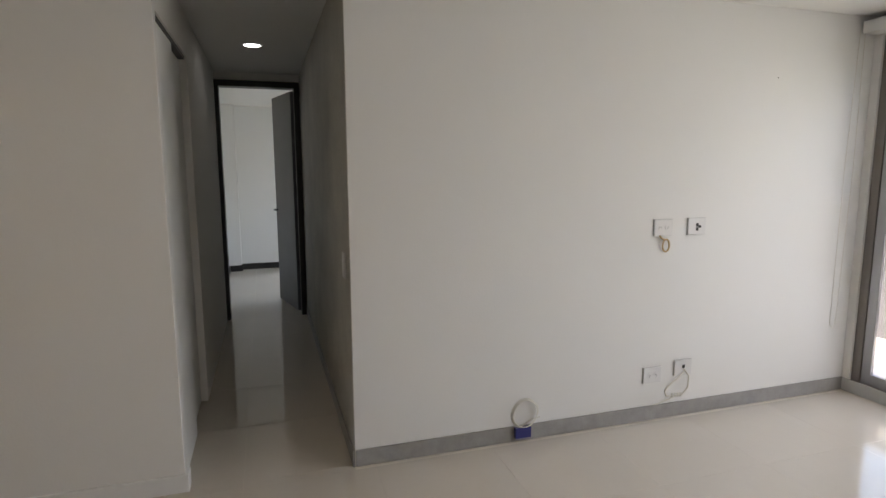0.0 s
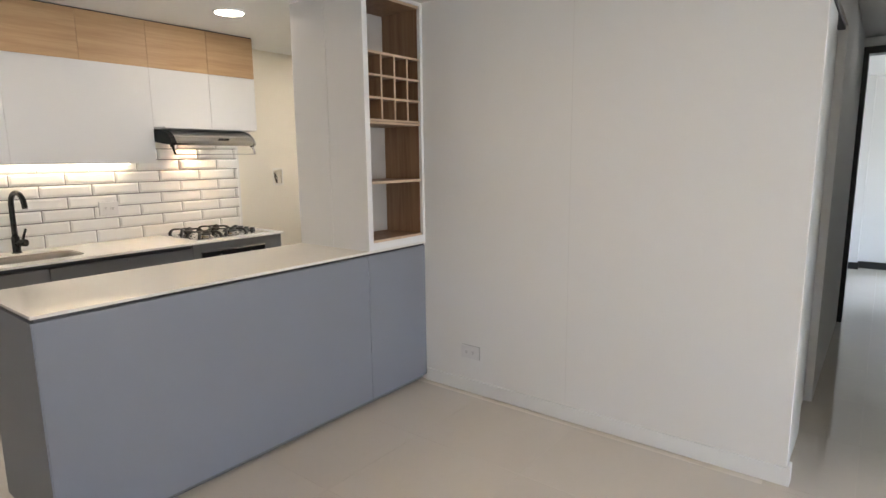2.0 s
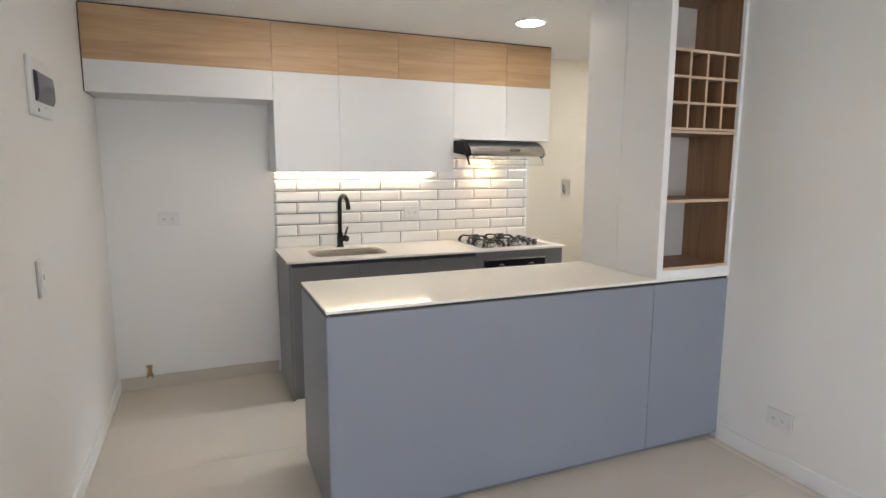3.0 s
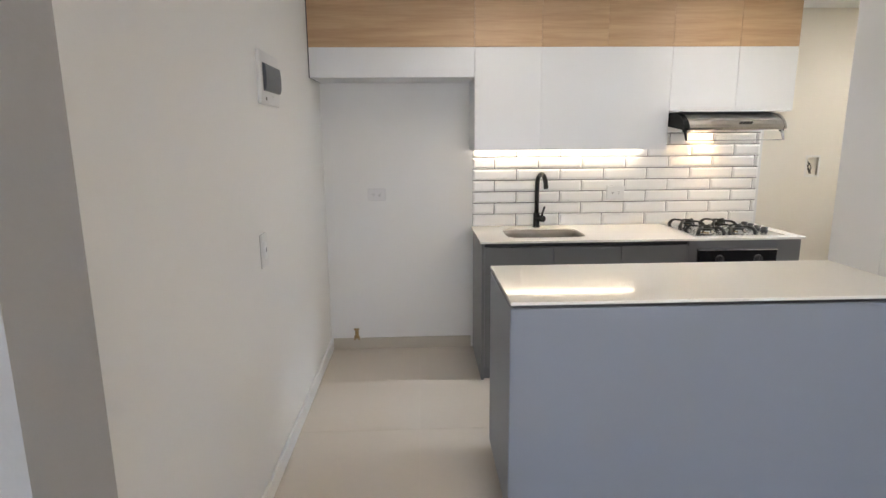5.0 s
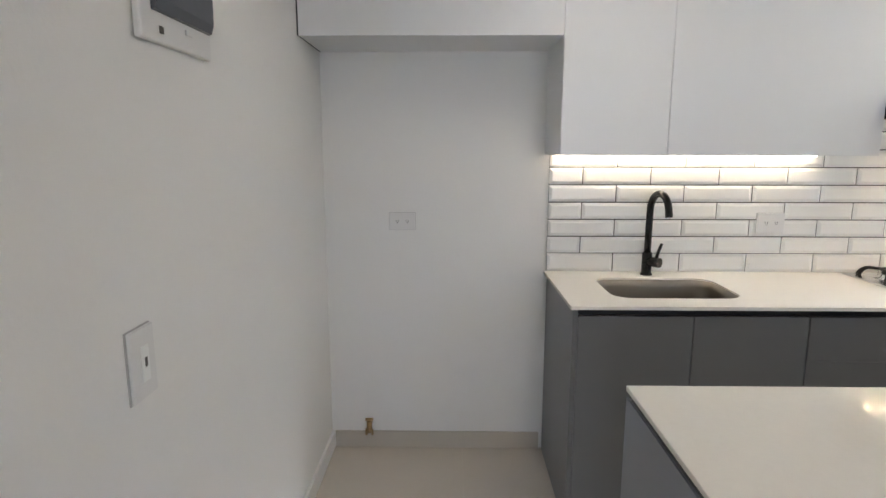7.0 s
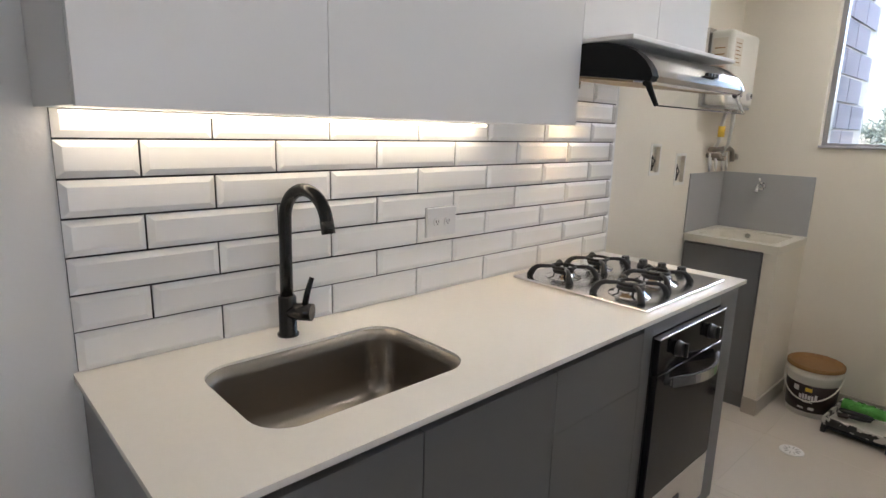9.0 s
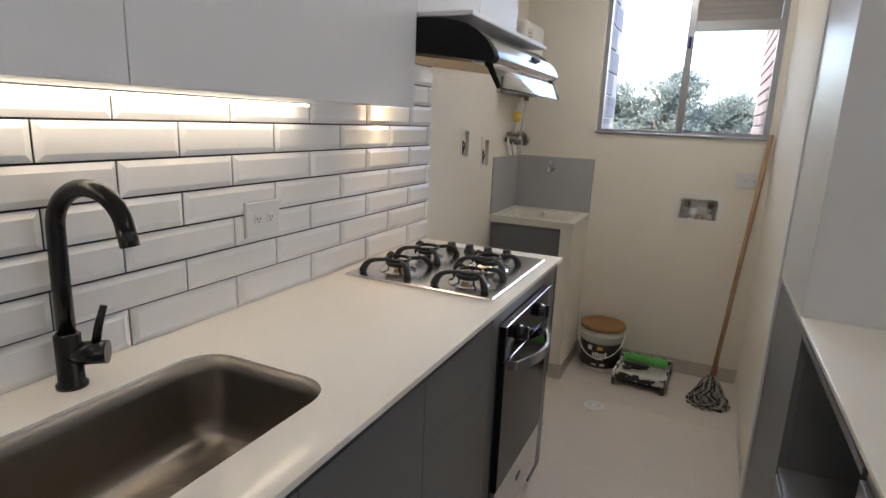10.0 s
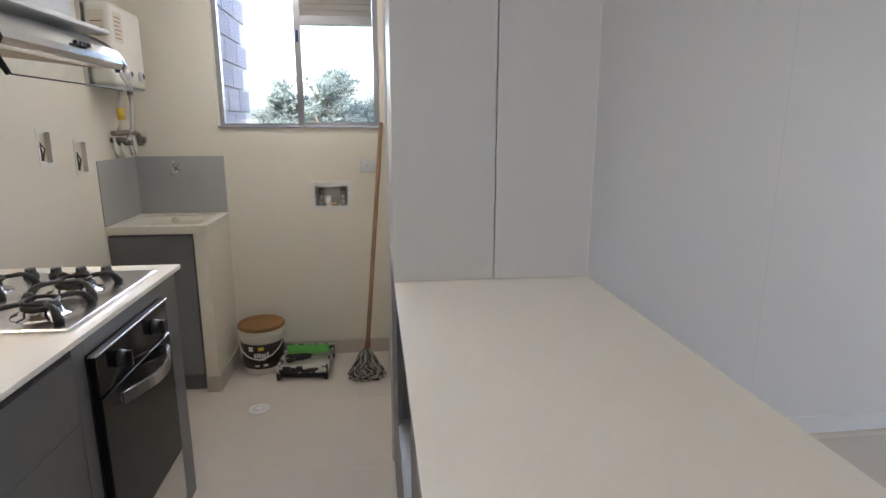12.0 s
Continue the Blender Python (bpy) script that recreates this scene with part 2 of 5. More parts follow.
M_GRASS = mat("grass_ground", (0.07, 0.10, 0.04), 0.95, var=0.4, scale=0.3, bump=0.3, bscale=3)
M_GLASS = glass_mat("window_glass", (0.97, 0.98, 0.98))
M_VISOR = glass_mat("clear_visor", (0.97, 0.98, 0.98), 0.0)
M_VISOR.node_tree.nodes["Principled BSDF"].inputs["IOR"].default_value = 1.18
M_LAMP = glow("lamp_diffuser", (1.0, 0.93, 0.82), LAMP)
# Glow of the added, unseen laundry lamp that brightens the laundry.
M_LAUNDRYFILL = glow("laundry_fill_diffuser", (1.0, 0.96, 0.89), LAMP * 1.9)
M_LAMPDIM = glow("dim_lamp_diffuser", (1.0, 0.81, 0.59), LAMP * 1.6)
M_HALLLAMP = glow("cool_lamp_diffuser", (0.86, 0.93, 1.0), LAMP * 0.45)
M_STRIP = glow("led_strip", (1.0, 0.84, 0.61), STRIP)
M_BULB = glow("halogen_bulb", (1.0, 0.70, 0.38), HOOD)


# ---- mesh helpers ----
def box(bm, x0, x1, y0, y1, z0, z1, bevel=0.0, seg=2):
    x0, x1 = min(x0, x1), max(x0, x1)
    y0, y1 = min(y0, y1), max(y0, y1)
    z0, z1 = min(z0, z1), max(z0, z1)
    vs = [bm.verts.new((x, y, z)) for x in (x0, x1) for y in (y0, y1) for z in (z0, z1)]
    fs = [(0, 1, 3, 2), (4, 6, 7, 5), (0, 4, 5, 1), (2, 3, 7, 6), (0, 2, 6, 4), (1, 5, 7, 3)]
    made = [bm.faces.new([vs[i] for i in f]) for f in fs]
    if bevel:
        edges = list({e for f in made for e in f.edges})
        bmesh.ops.bevel(bm, geom=edges, offset=bevel, segments=seg, profile=0.5, affect='EDGES')
    return bm


def cube(*a, **k):
    return box(bmesh.new(), *a, **k)


def tube(bm, pts, r, n=10, cap=True):
    """A round bar swept along points; r is one radius or one for each point."""
    pts = [Vector(p) for p in pts]
    rs = r if isinstance(r, (list, tuple)) else [r] * len(pts)
    rings, up = [], None
    for i, p in enumerate(pts):
        d = (pts[min(i + 1, len(pts) - 1)] - pts[max(i - 1, 0)]).normalized()
        if up is None:
            up = d.orthogonal().normalized()
        up = (up - d * up.dot(d)).normalized()
        side = d.cross(up)
        rings.append([bm.verts.new(p + rs[i] * (math.cos(6.28319 * k / n) * up + math.sin(6.28319 * k / n) * side)) for k in range(n)])
    for a, b in zip(rings, rings[1:]):
        for k in range(n):
            f = bm.faces.new((a[k], a[(k + 1) % n], b[(k + 1) % n], b[k]))
            f.smooth = True
    if cap:
        bm.faces.new(rings[0][::-1])
        bm.faces.new(rings[-1])
    return bm


def lathe(bm, profile, cx=0, cy=0, n=28, smooth=True):
    """Turns (radius, z) pairs about the upright line at cx, cy."""
    rings = []
    for r, z in profile:
        rings.append([bm.verts.new((cx + max(r, 1e-4) * math.cos(6.28319 * k / n), cy + max(r, 1e-4) * math.sin(6.28319 * k / n), z)) for k in range(n)])
    for a, b in zip(rings, rings[1:]):
        for k in range(n):
            f = bm.faces.new((a[k], a[(k + 1) % n], b[(k + 1) % n], b[k]))
            f.smooth = smooth
    bm.faces.new(rings[0][::-1])
    bm.faces.new(rings[-1])
    return bm


def arc(c, r, a0, a1, u, v, n=12):
    """Points on an arc about c in the plane of u and v."""
    c, u, v = Vector(c), Vector(u), Vector(v)
    return [c + r * (math.cos(radians(a0 + (a1 - a0) * i / n)) * u + math.sin(radians(a0 + (a1 - a0) * i / n)) * v) for i in range(n + 1)]


def rounded(x0, x1, y0, y1, r, n=7):
    pts = []
    for cx, cy, a in ((x1 - r, y1 - r, 0), (x0 + r, y1 - r, 90), (x0 + r, y0 + r, 180), (x1 - r, y0 + r, 270)):
        for i in range(n + 1):
            t = radians(a + 90 * i / n)
            pts.append((cx + r * math.cos(t), cy + r * math.sin(t)))
    return pts


def prism(bm, outline, axis, a, b):
    """An outline in the two other axes, drawn out from a to b along axis 0, 1 or 2."""
    def at(p, q):
        v = list(p)
        v.insert(axis, q)
        return bm.verts.new(v)
    lo, hi = [at(p, a) for p in outline], [at(p, b) for p in outline]
    n = len(outline)
    bm.faces.new(lo[::-1])
    bm.faces.new(hi)
    for i in range(n):
        bm.faces.new((lo[i], lo[(i + 1) % n], hi[(i + 1) % n], hi[i]))
    return bm


def mesh(name, bm, material):
    bmesh.ops.recalc_face_normals(bm, faces=bm.faces)
    me = bpy.data.meshes.new(name)
    bm.to_mesh(me)
    bm.free()
    me.materials.append(material)
    return me


def part(name, bm, material, parent, label=""):
    ob = new(name, mesh(name, bm, material))
    ob.parent = parent
    return tagged(ob, label)


def thing(name, label, category, at=None, group="", kind=""):
    ob = new(name)
    ob.empty_display_size = 0.1
    if at is not None:
        ob.matrix_world = at
    return tagged(ob, label, category, group, kind)


def solid(name, bm, material, label, category, group="", kind=""):
    return tagged(new(name, mesh(name, bm, material)), label, category, group, kind)


def structure(name, bm, material, label, category="wall"):
    return solid(name, bm, material, label, category, kind="structure")


def wall_x(bm, x0, x1, y0, y1, z0, z1, holes=()):
    """A wall across X, thick from x0 to x1, with (y0, y1, z0, z1) holes through it."""
    ys = sorted({y0, y1, *[h[0] for h in holes], *[h[1] for h in holes]})
    zs = sorted({z0, z1, *[h[2] for h in holes], *[h[3] for h in holes]})
    for a, b in zip(ys, ys[1:]):
        for c, d in zip(zs, zs[1:]):
            if not any(h[0] <= (a + b) / 2 <= h[1] and h[2] <= (c + d) / 2 <= h[3] for h in holes):
                box(bm, x0, x1, a, b, c, d)
    bmesh.ops.remove_doubles(bm, verts=bm.verts, dist=1e-5)
    return bm


def wall_y(bm, x0, x1, y0, y1, z0, z1, holes=()):
    """A wall across Y, thick from y0 to y1, with (x0, x1, z0, z1) holes through it."""
    xs = sorted({x0, x1, *[h[0] for h in holes], *[h[1] for h in holes]})
    zs = sorted({z0, z1, *[h[2] for h in holes], *[h[3] for h in holes]})
    for a, b in zip(xs, xs[1:]):
        for c, d in zip(zs, zs[1:]):
            if not any(h[0] <= (a + b) / 2 <= h[1] and h[2] <= (c + d) / 2 <= h[3] for h in holes):
                box(bm, a, b, y0, y1, c, d)
    bmesh.ops.remove_doubles(bm, verts=bm.verts, dist=1e-5)
    return bm


# ---- the plan ----
CEIL = 2.31
EAST = 3.034        # wall between living room and hall
EASTK = 3.055      # its kitchen end
LX = 4.232        # window wall of the laundry
SOUTH = -7.86     # window wall of the living room
WIN = (-1.328, -0.448, 1.342, 2.24)      # laundry window
WBOX = (-1.154, -0.932, 0.888, 1.034)     # washer box
BOXES = ((3.345, 3.435, 1.205, 1.337), (3.612, 3.712, 1.147, 1.29))   # open wall boxes
TILE0, ROW, BRICKW = 0.886, 0.0774, 0.3015
CT = 0.880        # worktops
PEN = 0.905

bmc = bmesh.new()
for a in ((-1.52, 3.12, -7.98, 0.12), (3.12, LX + 0.12, -1.47, 0.12), (3.12, 9.12, -6.6, -3.32)):
    box(bmc, *a, -0.2, -0.008)
structure("floor_slab", bmc, M_JOINT, "grey grout bed under the floor tiles", "floor")
bmc = bmesh.new()
for a in ((-1.52, 3.12, -7.98, 0.12), (3.12, LX + 0.12, -1.47, 0.12), (3.12, 9.12, -6.6, -3.32)):
    box(bmc, *a, CEIL, CEIL + 0.15)
structure("ceiling", bmc, M_CEIL, "plain white painted ceiling", "ceiling")
structure("wall_west", cube(-0.12, 0, -3.30, 0.0, -0.01, CEIL), M_WHITE, "smooth white painted wall beside the fridge alcove")
# Wall end in one even warm grey, darker than the walls around it.
structure("wall_stub", cube(-1.4, 0.318, -3.42, -3.30, -0.01, CEIL), M_GREYWALL, "plain grey wall end beside the entrance")
structure("wall_west_living", cube(-1.52, -1.4, -7.98, -3.30, -0.01, CEIL), M_WHITE, "white painted living room wall")
structure("wall_north", wall_y(bmesh.new(), -0.12, 3.02, 0, 0.12, -0.01, CEIL), M_WHITE, "white painted wall behind the kitchen")
structure("wall_north_laundry", wall_y(bmesh.new(), 3.02, LX + 0.12, 0, 0.12, -0.01, CEIL, BOXES), M_CREAM, "cream painted laundry wall with two open boxes")
structure("wall_laundry_window", wall_x(bmesh.new(), LX, LX + 0.12, -1.47, 0, -0.01, CEIL, (WIN, WBOX)), M_CREAM, "cream painted laundry wall with a window opening")
structure("wall_laundry_south", cube(3.12, LX, -1.46, -1.358, -0.01, CEIL), M_CREAM, "cream painted wall of the laundry")
structure("wall_east", cube(EASTK, 3.12, -3.943, -1.335, -0.01, CEIL, 0.003), M_WHITE, "white painted wall between kitchen and hallway")
structure("wall_crack", cube(EASTK - 0.0004, EASTK + 0.001, -2.9034, -2.9028, 0.085, CEIL), M_BACKBOARD, "hairline joint in the white wall", "trim")
structure("wall_tv", cube(EAST, 3.12, -7.98, -4.698, -0.01, CEIL), M_WHITE, "white painted wall with television outlets")
structure("wall_hall_south", cube(EAST + 0.003, 6.1, -4.815, -4.695, -0.01, CEIL), M_CEMENT, "mottled grey microcement hallway wall")
structure("wall_hall_north", wall_y(bmesh.new(), 3.12, 6.1, -3.945, -3.86, -0.01, CEIL, ((3.12, 4.1, -0.01, 2.07),)), M_WHITE, "white hallway wall with a closet opening")
structure("wall_hall_end", wall_x(bmesh.new(), 6.1, 6.2, -5.6, -3.7, -0.01, CEIL, ((-4.67, -3.94, -0.01, 2.215),)), M_WHITE, "white wall with a doorway at the end of the hallway")
structure("wall_closet_back", cube(3.12, 4.22, -3.40, -3.32, -0.01, CEIL), M_WHITE, "white back of the closet")
structure("wall_closet_side", cube(4.1, 4.22, -3.87, -3.40, -0.01, CEIL), M_WHITE, "white side of the closet")
structure("wall_bedroom_east", cube(9.0, 9.12, -6.6, -3.7, -0.01, CEIL), M_WHITE, "white bedroom wall")
structure("pier_bedroom", cube(8.86, 9.0, -3.985, -3.82, -0.01, CEIL), M_WHITE, "white square pier in the bedroom corner")
structure("wall_bedroom_north", cube(6.2, 9.0, -3.82, -3.7, -0.01, CEIL), M_WHITE, "white bedroom wall")
structure("wall_bedroom_south", wall_y(bmesh.new(), 6.1, 9.12, -6.6, -6.5, -0.01, CEIL, ((6.6, 8.6, 0.85, 2.15),)), M_WHITE, "white bedroom wall with a window opening")
structure("wall_bedroom_west", cube(6.1, 6.2, -6.5, -5.6, -0.01, CEIL), M_WHITE, "white bedroom wall")
structure("wall_south", wall_y(bmesh.new(), -1.4, EAST, -7.98, SOUTH, -0.01, CEIL, ((-1.1, 2.985, 0.03, 2.20),)), M_WHITE, "white wall around the balcony door opening")


def skirting(name, bm, material, label):
    return solid(name, bm, material, label, "baseboard", kind="structure")


skirting("baseboard_west", cube(0, 0.014, -3.30, -0.0, 0, 0.083, 0.003), M_TRIM, "white painted wooden baseboard")
skirting("baseboard_alcove", cube(0.016, 0.998, -0.010, 0, 0, 0.083, 0.002), M_SKIRT, "beige porcelain skirting in the fridge alcove")
skirting("baseboard_east", cube(EASTK - 0.014, EASTK, -3.957, -1.94, 0, 0.083, 0.003), M_TRIM, "white painted wooden baseboard")
skirting("baseboard_east_end", cube(EASTK, 3.12, -3.957, -3.943, 0, 0.083, 0.003), M_TRIM, "white painted wooden baseboard")
skirting("baseboard_tv", cube(EAST - 0.010, EAST, -7.86, -4.70, 0, 0.083, 0.002), M_GREYTILE, "grey tiled skirting with a dusty top")
skirting("baseboard_hall", cube(EAST - 0.010, 6.1, -4.695, -4.685, 0, 0.083, 0.002), M_GREYTILE, "grey tiled skirting in the hallway")
skirting("baseboard_laundry_window", cube(LX - 0.010, LX, -1.356, -0.475, 0, 0.085, 0.002), M_SKIRT, "beige porcelain skirting under the laundry window")
skirting("baseboard_laundry_south", cube(3.0, LX - 0.010, -1.358, -1.348, 0, 0.012, 0.002), M_SKIRT, "low beige skirting of the laundry")
skirting("baseboard_pier", cube(8.845, 8.86, -4.0, -3.835, 0, 0.085, 0.002), M_FRAMEBLK, "black bedroom baseboard round the pier")
skirting("baseboard_bedroom_east", cube(8.985, 9.0, -6.5, -3.986, 0, 0.085, 0.002), M_FRAMEBLK, "black bedroom baseboard")
skirting("baseboard_bedroom_north", cube(6.2, 8.86, -3.835, -3.82, 0, 0.085, 0.002), M_FRAMEBLK, "black bedroom baseboard")


# ---- ceiling lamps ----
def ceiling_lamp(x, y, r, diffuser, label):
    root = thing("ceiling_lamp", label, "ceiling lamp", pose(x, y, CEIL), "round ceiling lamps")
    part("trim_ring", lathe(bmesh.new(), [(r + 0.012, 0), (r + 0.012, -0.004), (r, -0.012), (r - 0.002, -0.010), (r - 0.002, -0.0005)], n=40), M_TRIM, root)
    part("diffuser", lathe(bmesh.new(), [(r - 0.003, -0.002), (r - 0.003, -0.009), (0.02, -0.0095)], n=40), diffuser, root, "glowing round diffuser")


ceiling_lamp(2.437, -0.93, 0.085, M_LAMP, "round flush white ceiling lamp, switched on")
ceiling_lamp(1.102, -1.0, 0.085, M_LAMP, "round flush white ceiling lamp, switched on")
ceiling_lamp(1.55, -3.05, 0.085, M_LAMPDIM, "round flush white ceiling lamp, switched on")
# Unseen fill lamp, added because the laundry came out too dark.
ceiling_lamp(3.70, -0.85, 0.085, M_LAUNDRYFILL, "unseen round ceiling lamp added to brighten the laundry")
ceiling_lamp(4.845, -4.302, 0.06, M_HALLLAMP, "small round cool white hallway lamp, switched on")


# ---- kitchen: backsplash ----
backs = structure("backsplash", cube(1.010, 2.996, -0.0030, 0, CT + 0.0005, 1.60), M_GROUT, "dark grouted bed of the white metro tiles", "backsplash")


def metro_tile_mesh(w, h):
    bm = bmesh.new()
    b, d, e = min(0.0135, w * 0.4), 0.0062, 0.0035
    o = [(0, 0), (w, 0), (w, h), (0, h)]
    i = [(b, b), (w - b, b), (w - b, h - b), (b, h - b)]
    back = [bm.verts.new((x, 0, z)) for x, z in o]
    rim = [bm.verts.new((x, -e, z)) for x, z in o]
    top = [bm.verts.new((x, -e - d, z)) for x, z in i]
    bm.faces.new(back)
    bm.faces.new(top)
    for k in range(4):
        j = (k + 1) % 4
        bm.faces.new((back[k], back[j], rim[j], rim[k]))
        bm.faces.new((rim[k], rim[j], top[j], top[k]))
    return mesh("metro_tile", bm, M_TILE)


# ---- kitchen: wall cabinets ----
UF = -0.362
UTOP = 2.302
SEAM = 2.014


def wall_cabinet(x0, x1, z0, label, gap=0.0009, seams=()):
    root = thing("wall_cabinet", label, "cabinet", group="wall cabinets")
    part("carcass", cube(x0 + 0.0005, x1 - 0.0005, UF + 0.020, -0.001, z0 + 0.002, UTOP), M_LACQ, root)
    part("white_door", cube(x0 + gap, x1 - gap, UF, UF + 0.018, z0, SEAM - 0.0004, 0.0008), M_LACQ, root, "glossy white door panel")
    for a, b in zip((x0, *seams), (*seams, x1)):
        part("wood_door", cube(a + gap, b - gap, UF, UF + 0.018, SEAM + 0.0006, UTOP, 0.0012), M_OAK, root, "light oak door panel with horizontal grain")


wall_cabinet(0.006, 0.988, 1.842, "shallow white and oak wall cabinet above the fridge alcove")
wall_cabinet(0.988, 1.392, 1.405, "tall white wall cabinet with an oak top band")
wall_cabinet(1.392, 2.188, 1.405, "wide tall white wall cabinet with an oak top band", 0.0007, (1.790,))
wall_cabinet(2.188, 2.599, 1.637, "short white and oak wall cabinet above the hood")
wall_cabinet(2.599, 2.967, 1.637, "short white and oak wall cabinet above the hood", 0.0017)
solid("cabinet_scribe_strip", cube(0.0, 0.005, UF + 0.005, -0.001, 1.844, UTOP), M_SHADOWGAP, "dark gap strip between wall and cabinet", "filler strip")
solid("cabinet_top_strip", cube(0.006, 2.967, UF + 0.006, -0.01, UTOP + 0.0005, CEIL - 0.0005), M_SHADOWGAP, "dark shadow gap above the wall cabinets", "filler strip")

strip = thing("led_strip_light", "warm white light strip under the wall cabinets, switched on", "strip light")
part("profile", cube(1.02, 2.145, -0.064, -0.032, 1.4032, 1.4065, 0.0008), M_ALU, strip)
part("diffuser", cube(1.021, 2.144, -0.062, -0.034, 1.397, 1.403, 0.001), M_STRIP, strip, "glowing warm diffuser")

# ---- kitchen: hood ----
hood = thing("range_hood", "slim stainless range hood with black end caps and a glass visor", "range hood")
HX0, HX1 = 2.193, 2.806
prof = [(-0.02, 1.578), (-0.02, 1.624), (-0.38, 1.624), (-0.44, 1.620), (-0.49, 1.609), (-0.522, 1.593), (-0.548, 1.571), (-0.565, 1.548), (-0.572, 1.530), (-0.566, 1.518)]
part("end_cap", prism(bmesh.new(), prof, 0, HX0, HX0 + 0.034), M_CAPBLACK, hood, "black plastic end cap")
part("end_cap", prism(bmesh.new(), prof, 0, HX1 - 0.014, HX1), M_STEEL, hood)
inner = [(y + (0.003 if y < -0.1 else 0), z - (0.003 if z > 1.59 else -0.002)) for y, z in prof]
bmh = prism(bmesh.new(), inner, 0, HX0 + 0.0345, HX1 - 0.0145)
part("hood_body", bmh, M_STEEL, hood, "curved brushed steel front")


def under(y):
    return 1.578 + (y + 0.02) * (1.578 - 1.518) / 0.53


for x0, x1 in ((HX0 + 0.037, 2.497), (2.501, HX1 - 0.03)):
    part("grease_filter", prism(bmesh.new(), [(-0.50, under(-0.50) - 0.004), (-0.10, under(-0.10) - 0.004), (-0.10, under(-0.10) + 0.0015), (-0.50, under(-0.50) + 0.0015)], 0, x0, x1), M_FILTER, hood, "yellowed grease filter")
part("front_lip", prism(bmesh.new(), [(-0.561, 1.5165), (-0.502, 1.5205), (-0.502, 1.5245), (-0.561, 1.5195)], 0, HX0 + 0.036, HX1 - 0.016), M_STEEL, hood)
for x, m in ((HX0 + 0.012, M_CAPBLACK), (HX1 - 0.020, M_STEEL)):
    arm = part("visor_arm", tube(bmesh.new(), [(x, -0.553, 1.520), (x, -0.560, 1.504), (x, -0.584, 1.458)], [0.009, 0.008, 0.0055]), m, hood, "slim visor arm")
    part("hinge", tube(bmesh.new(), [(x - 0.012, -0.554, 1.513), (x + 0.012, -0.554, 1.513)], 0.007, 10), M_CAPBLACK, arm)
vis = part("visor", prism(bmesh.new(), [(-0.563, 1.508), (-0.561, 1.508), (-0.582, 1.460), (-0.584, 1.460)], 0, HX0 + 0.022, HX1 - 0.030), M_VISOR, hood, "thin clear visor")
part("visor_edge", tube(bmesh.new(), [(HX0 + 0.022, -0.583, 1.4585), (HX1 - 0.030, -0.583, 1.4585)], 0.0017, 6), M_SHADOWGAP, vis, "thin dark edge")
for i in range(4):
    part("button", cube(2.53 + i * 0.020, 2.543 + i * 0.020, -0.5675, -0.5570, 1.556, 1.566, 0.001), M_BLACKPL, hood, "black push button")
part("bulb", lathe(bmesh.new(), [(0.019, under(-0.072) - 0.003), (0.019, under(-0.072) - 0.0045), (0.012, under(-0.072) - 0.0060), (0.003, under(-0.072) - 0.0062)], 2.585, -0.072, 16), M_BULB, hood, "lit halogen bulb")
# Cup added below the filter only to narrow the bulb's light.
zc = under(-0.072) - 0.0042
part("beam_cup", lathe(bmesh.new(), [(0.0225, zc), (0.0225, zc - 0.026), (0.0215, zc - 0.026), (0.0200, zc)], 2.585, -0.072, 20), M_STEEL, hood, "hidden steel cup added to narrow the bulb's beam")
solid("hood_shelf", cube(2.190, 2.86, -0.512, -0.001, 1.6245, 1.6365, 0.003), M_LACQ, "thin white board above the range hood", "shelf")

# ---- kitchen: worktop with sink ----
SX0, SX1, SY0, SY1 = 1.187, 1.680, -0.486, -0.150
CX0, CX1, CY = 1.000, 2.981, -0.604


def slab_with_hole(outer, hole, z0, z1):
    bm = bmesh.new()
    edges = []
    for loop in (outer, hole):
        vs = [bm.verts.new((x, y, z1)) for x, y in loop]
        edges += [bm.edges.new((vs[i], vs[(i + 1) % len(vs)])) for i in range(len(vs))]
    bmesh.ops.triangle_fill(bm, use_beauty=True, edges=edges)
    got = bmesh.ops.extrude_face_region(bm, geom=list(bm.faces))
    bmesh.ops.translate(bm, vec=(0, 0, z0 - z1), verts=[v for v in got["geom"] if isinstance(v, bmesh.types.BMVert)])
    return bm


solid("kitchen_worktop", slab_with_hole(rounded(CX0, CX1, CY, -0.0045, 0.004, 2), rounded(SX0, SX1, SY0, SY1, 0.075), CT - 0.013, CT), M_QUARTZ,
      "white quartz worktop with a sink cut-out", "worktop")


def basin(x0, x1, y0, y1, r, z, depth):
    bm = bmesh.new()
    levels = [(0.010, 0.0, 0), (0.0, -0.0, 0), (-0.006, -0.03, 0), (-0.012, -depth * 0.72, 0), (-0.022, -depth * 0.9, 0), (-0.045, -depth * 0.985, 0), (-0.08, -depth, 0)]
    rings = []
    for g, dz, _ in levels:
        rad = max(0.02, r + g)
        rings.append([bm.verts.new((x, y, z + dz)) for x, y in rounded(x0 - g, x1 + g, y0 - g, y1 + g, rad)])
    n = len(rings[0])
    for a, b in zip(rings, rings[1:]):
        for k in range(n):
            f = bm.faces.new((a[k], a[(k + 1) % n], b[(k + 1) % n], b[k]))
            f.smooth = True
    bm.faces.new(rings[-1])
    return bm


sink = thing("kitchen_sink", "undermounted satin steel sink with rounded corners", "sink")
sb = part("bowl", basin(SX0 + 0.002, SX1 - 0.002, SY0 + 0.002, SY1 - 0.002, 0.075, CT - 0.0065, 0.177), M_SINK, sink)
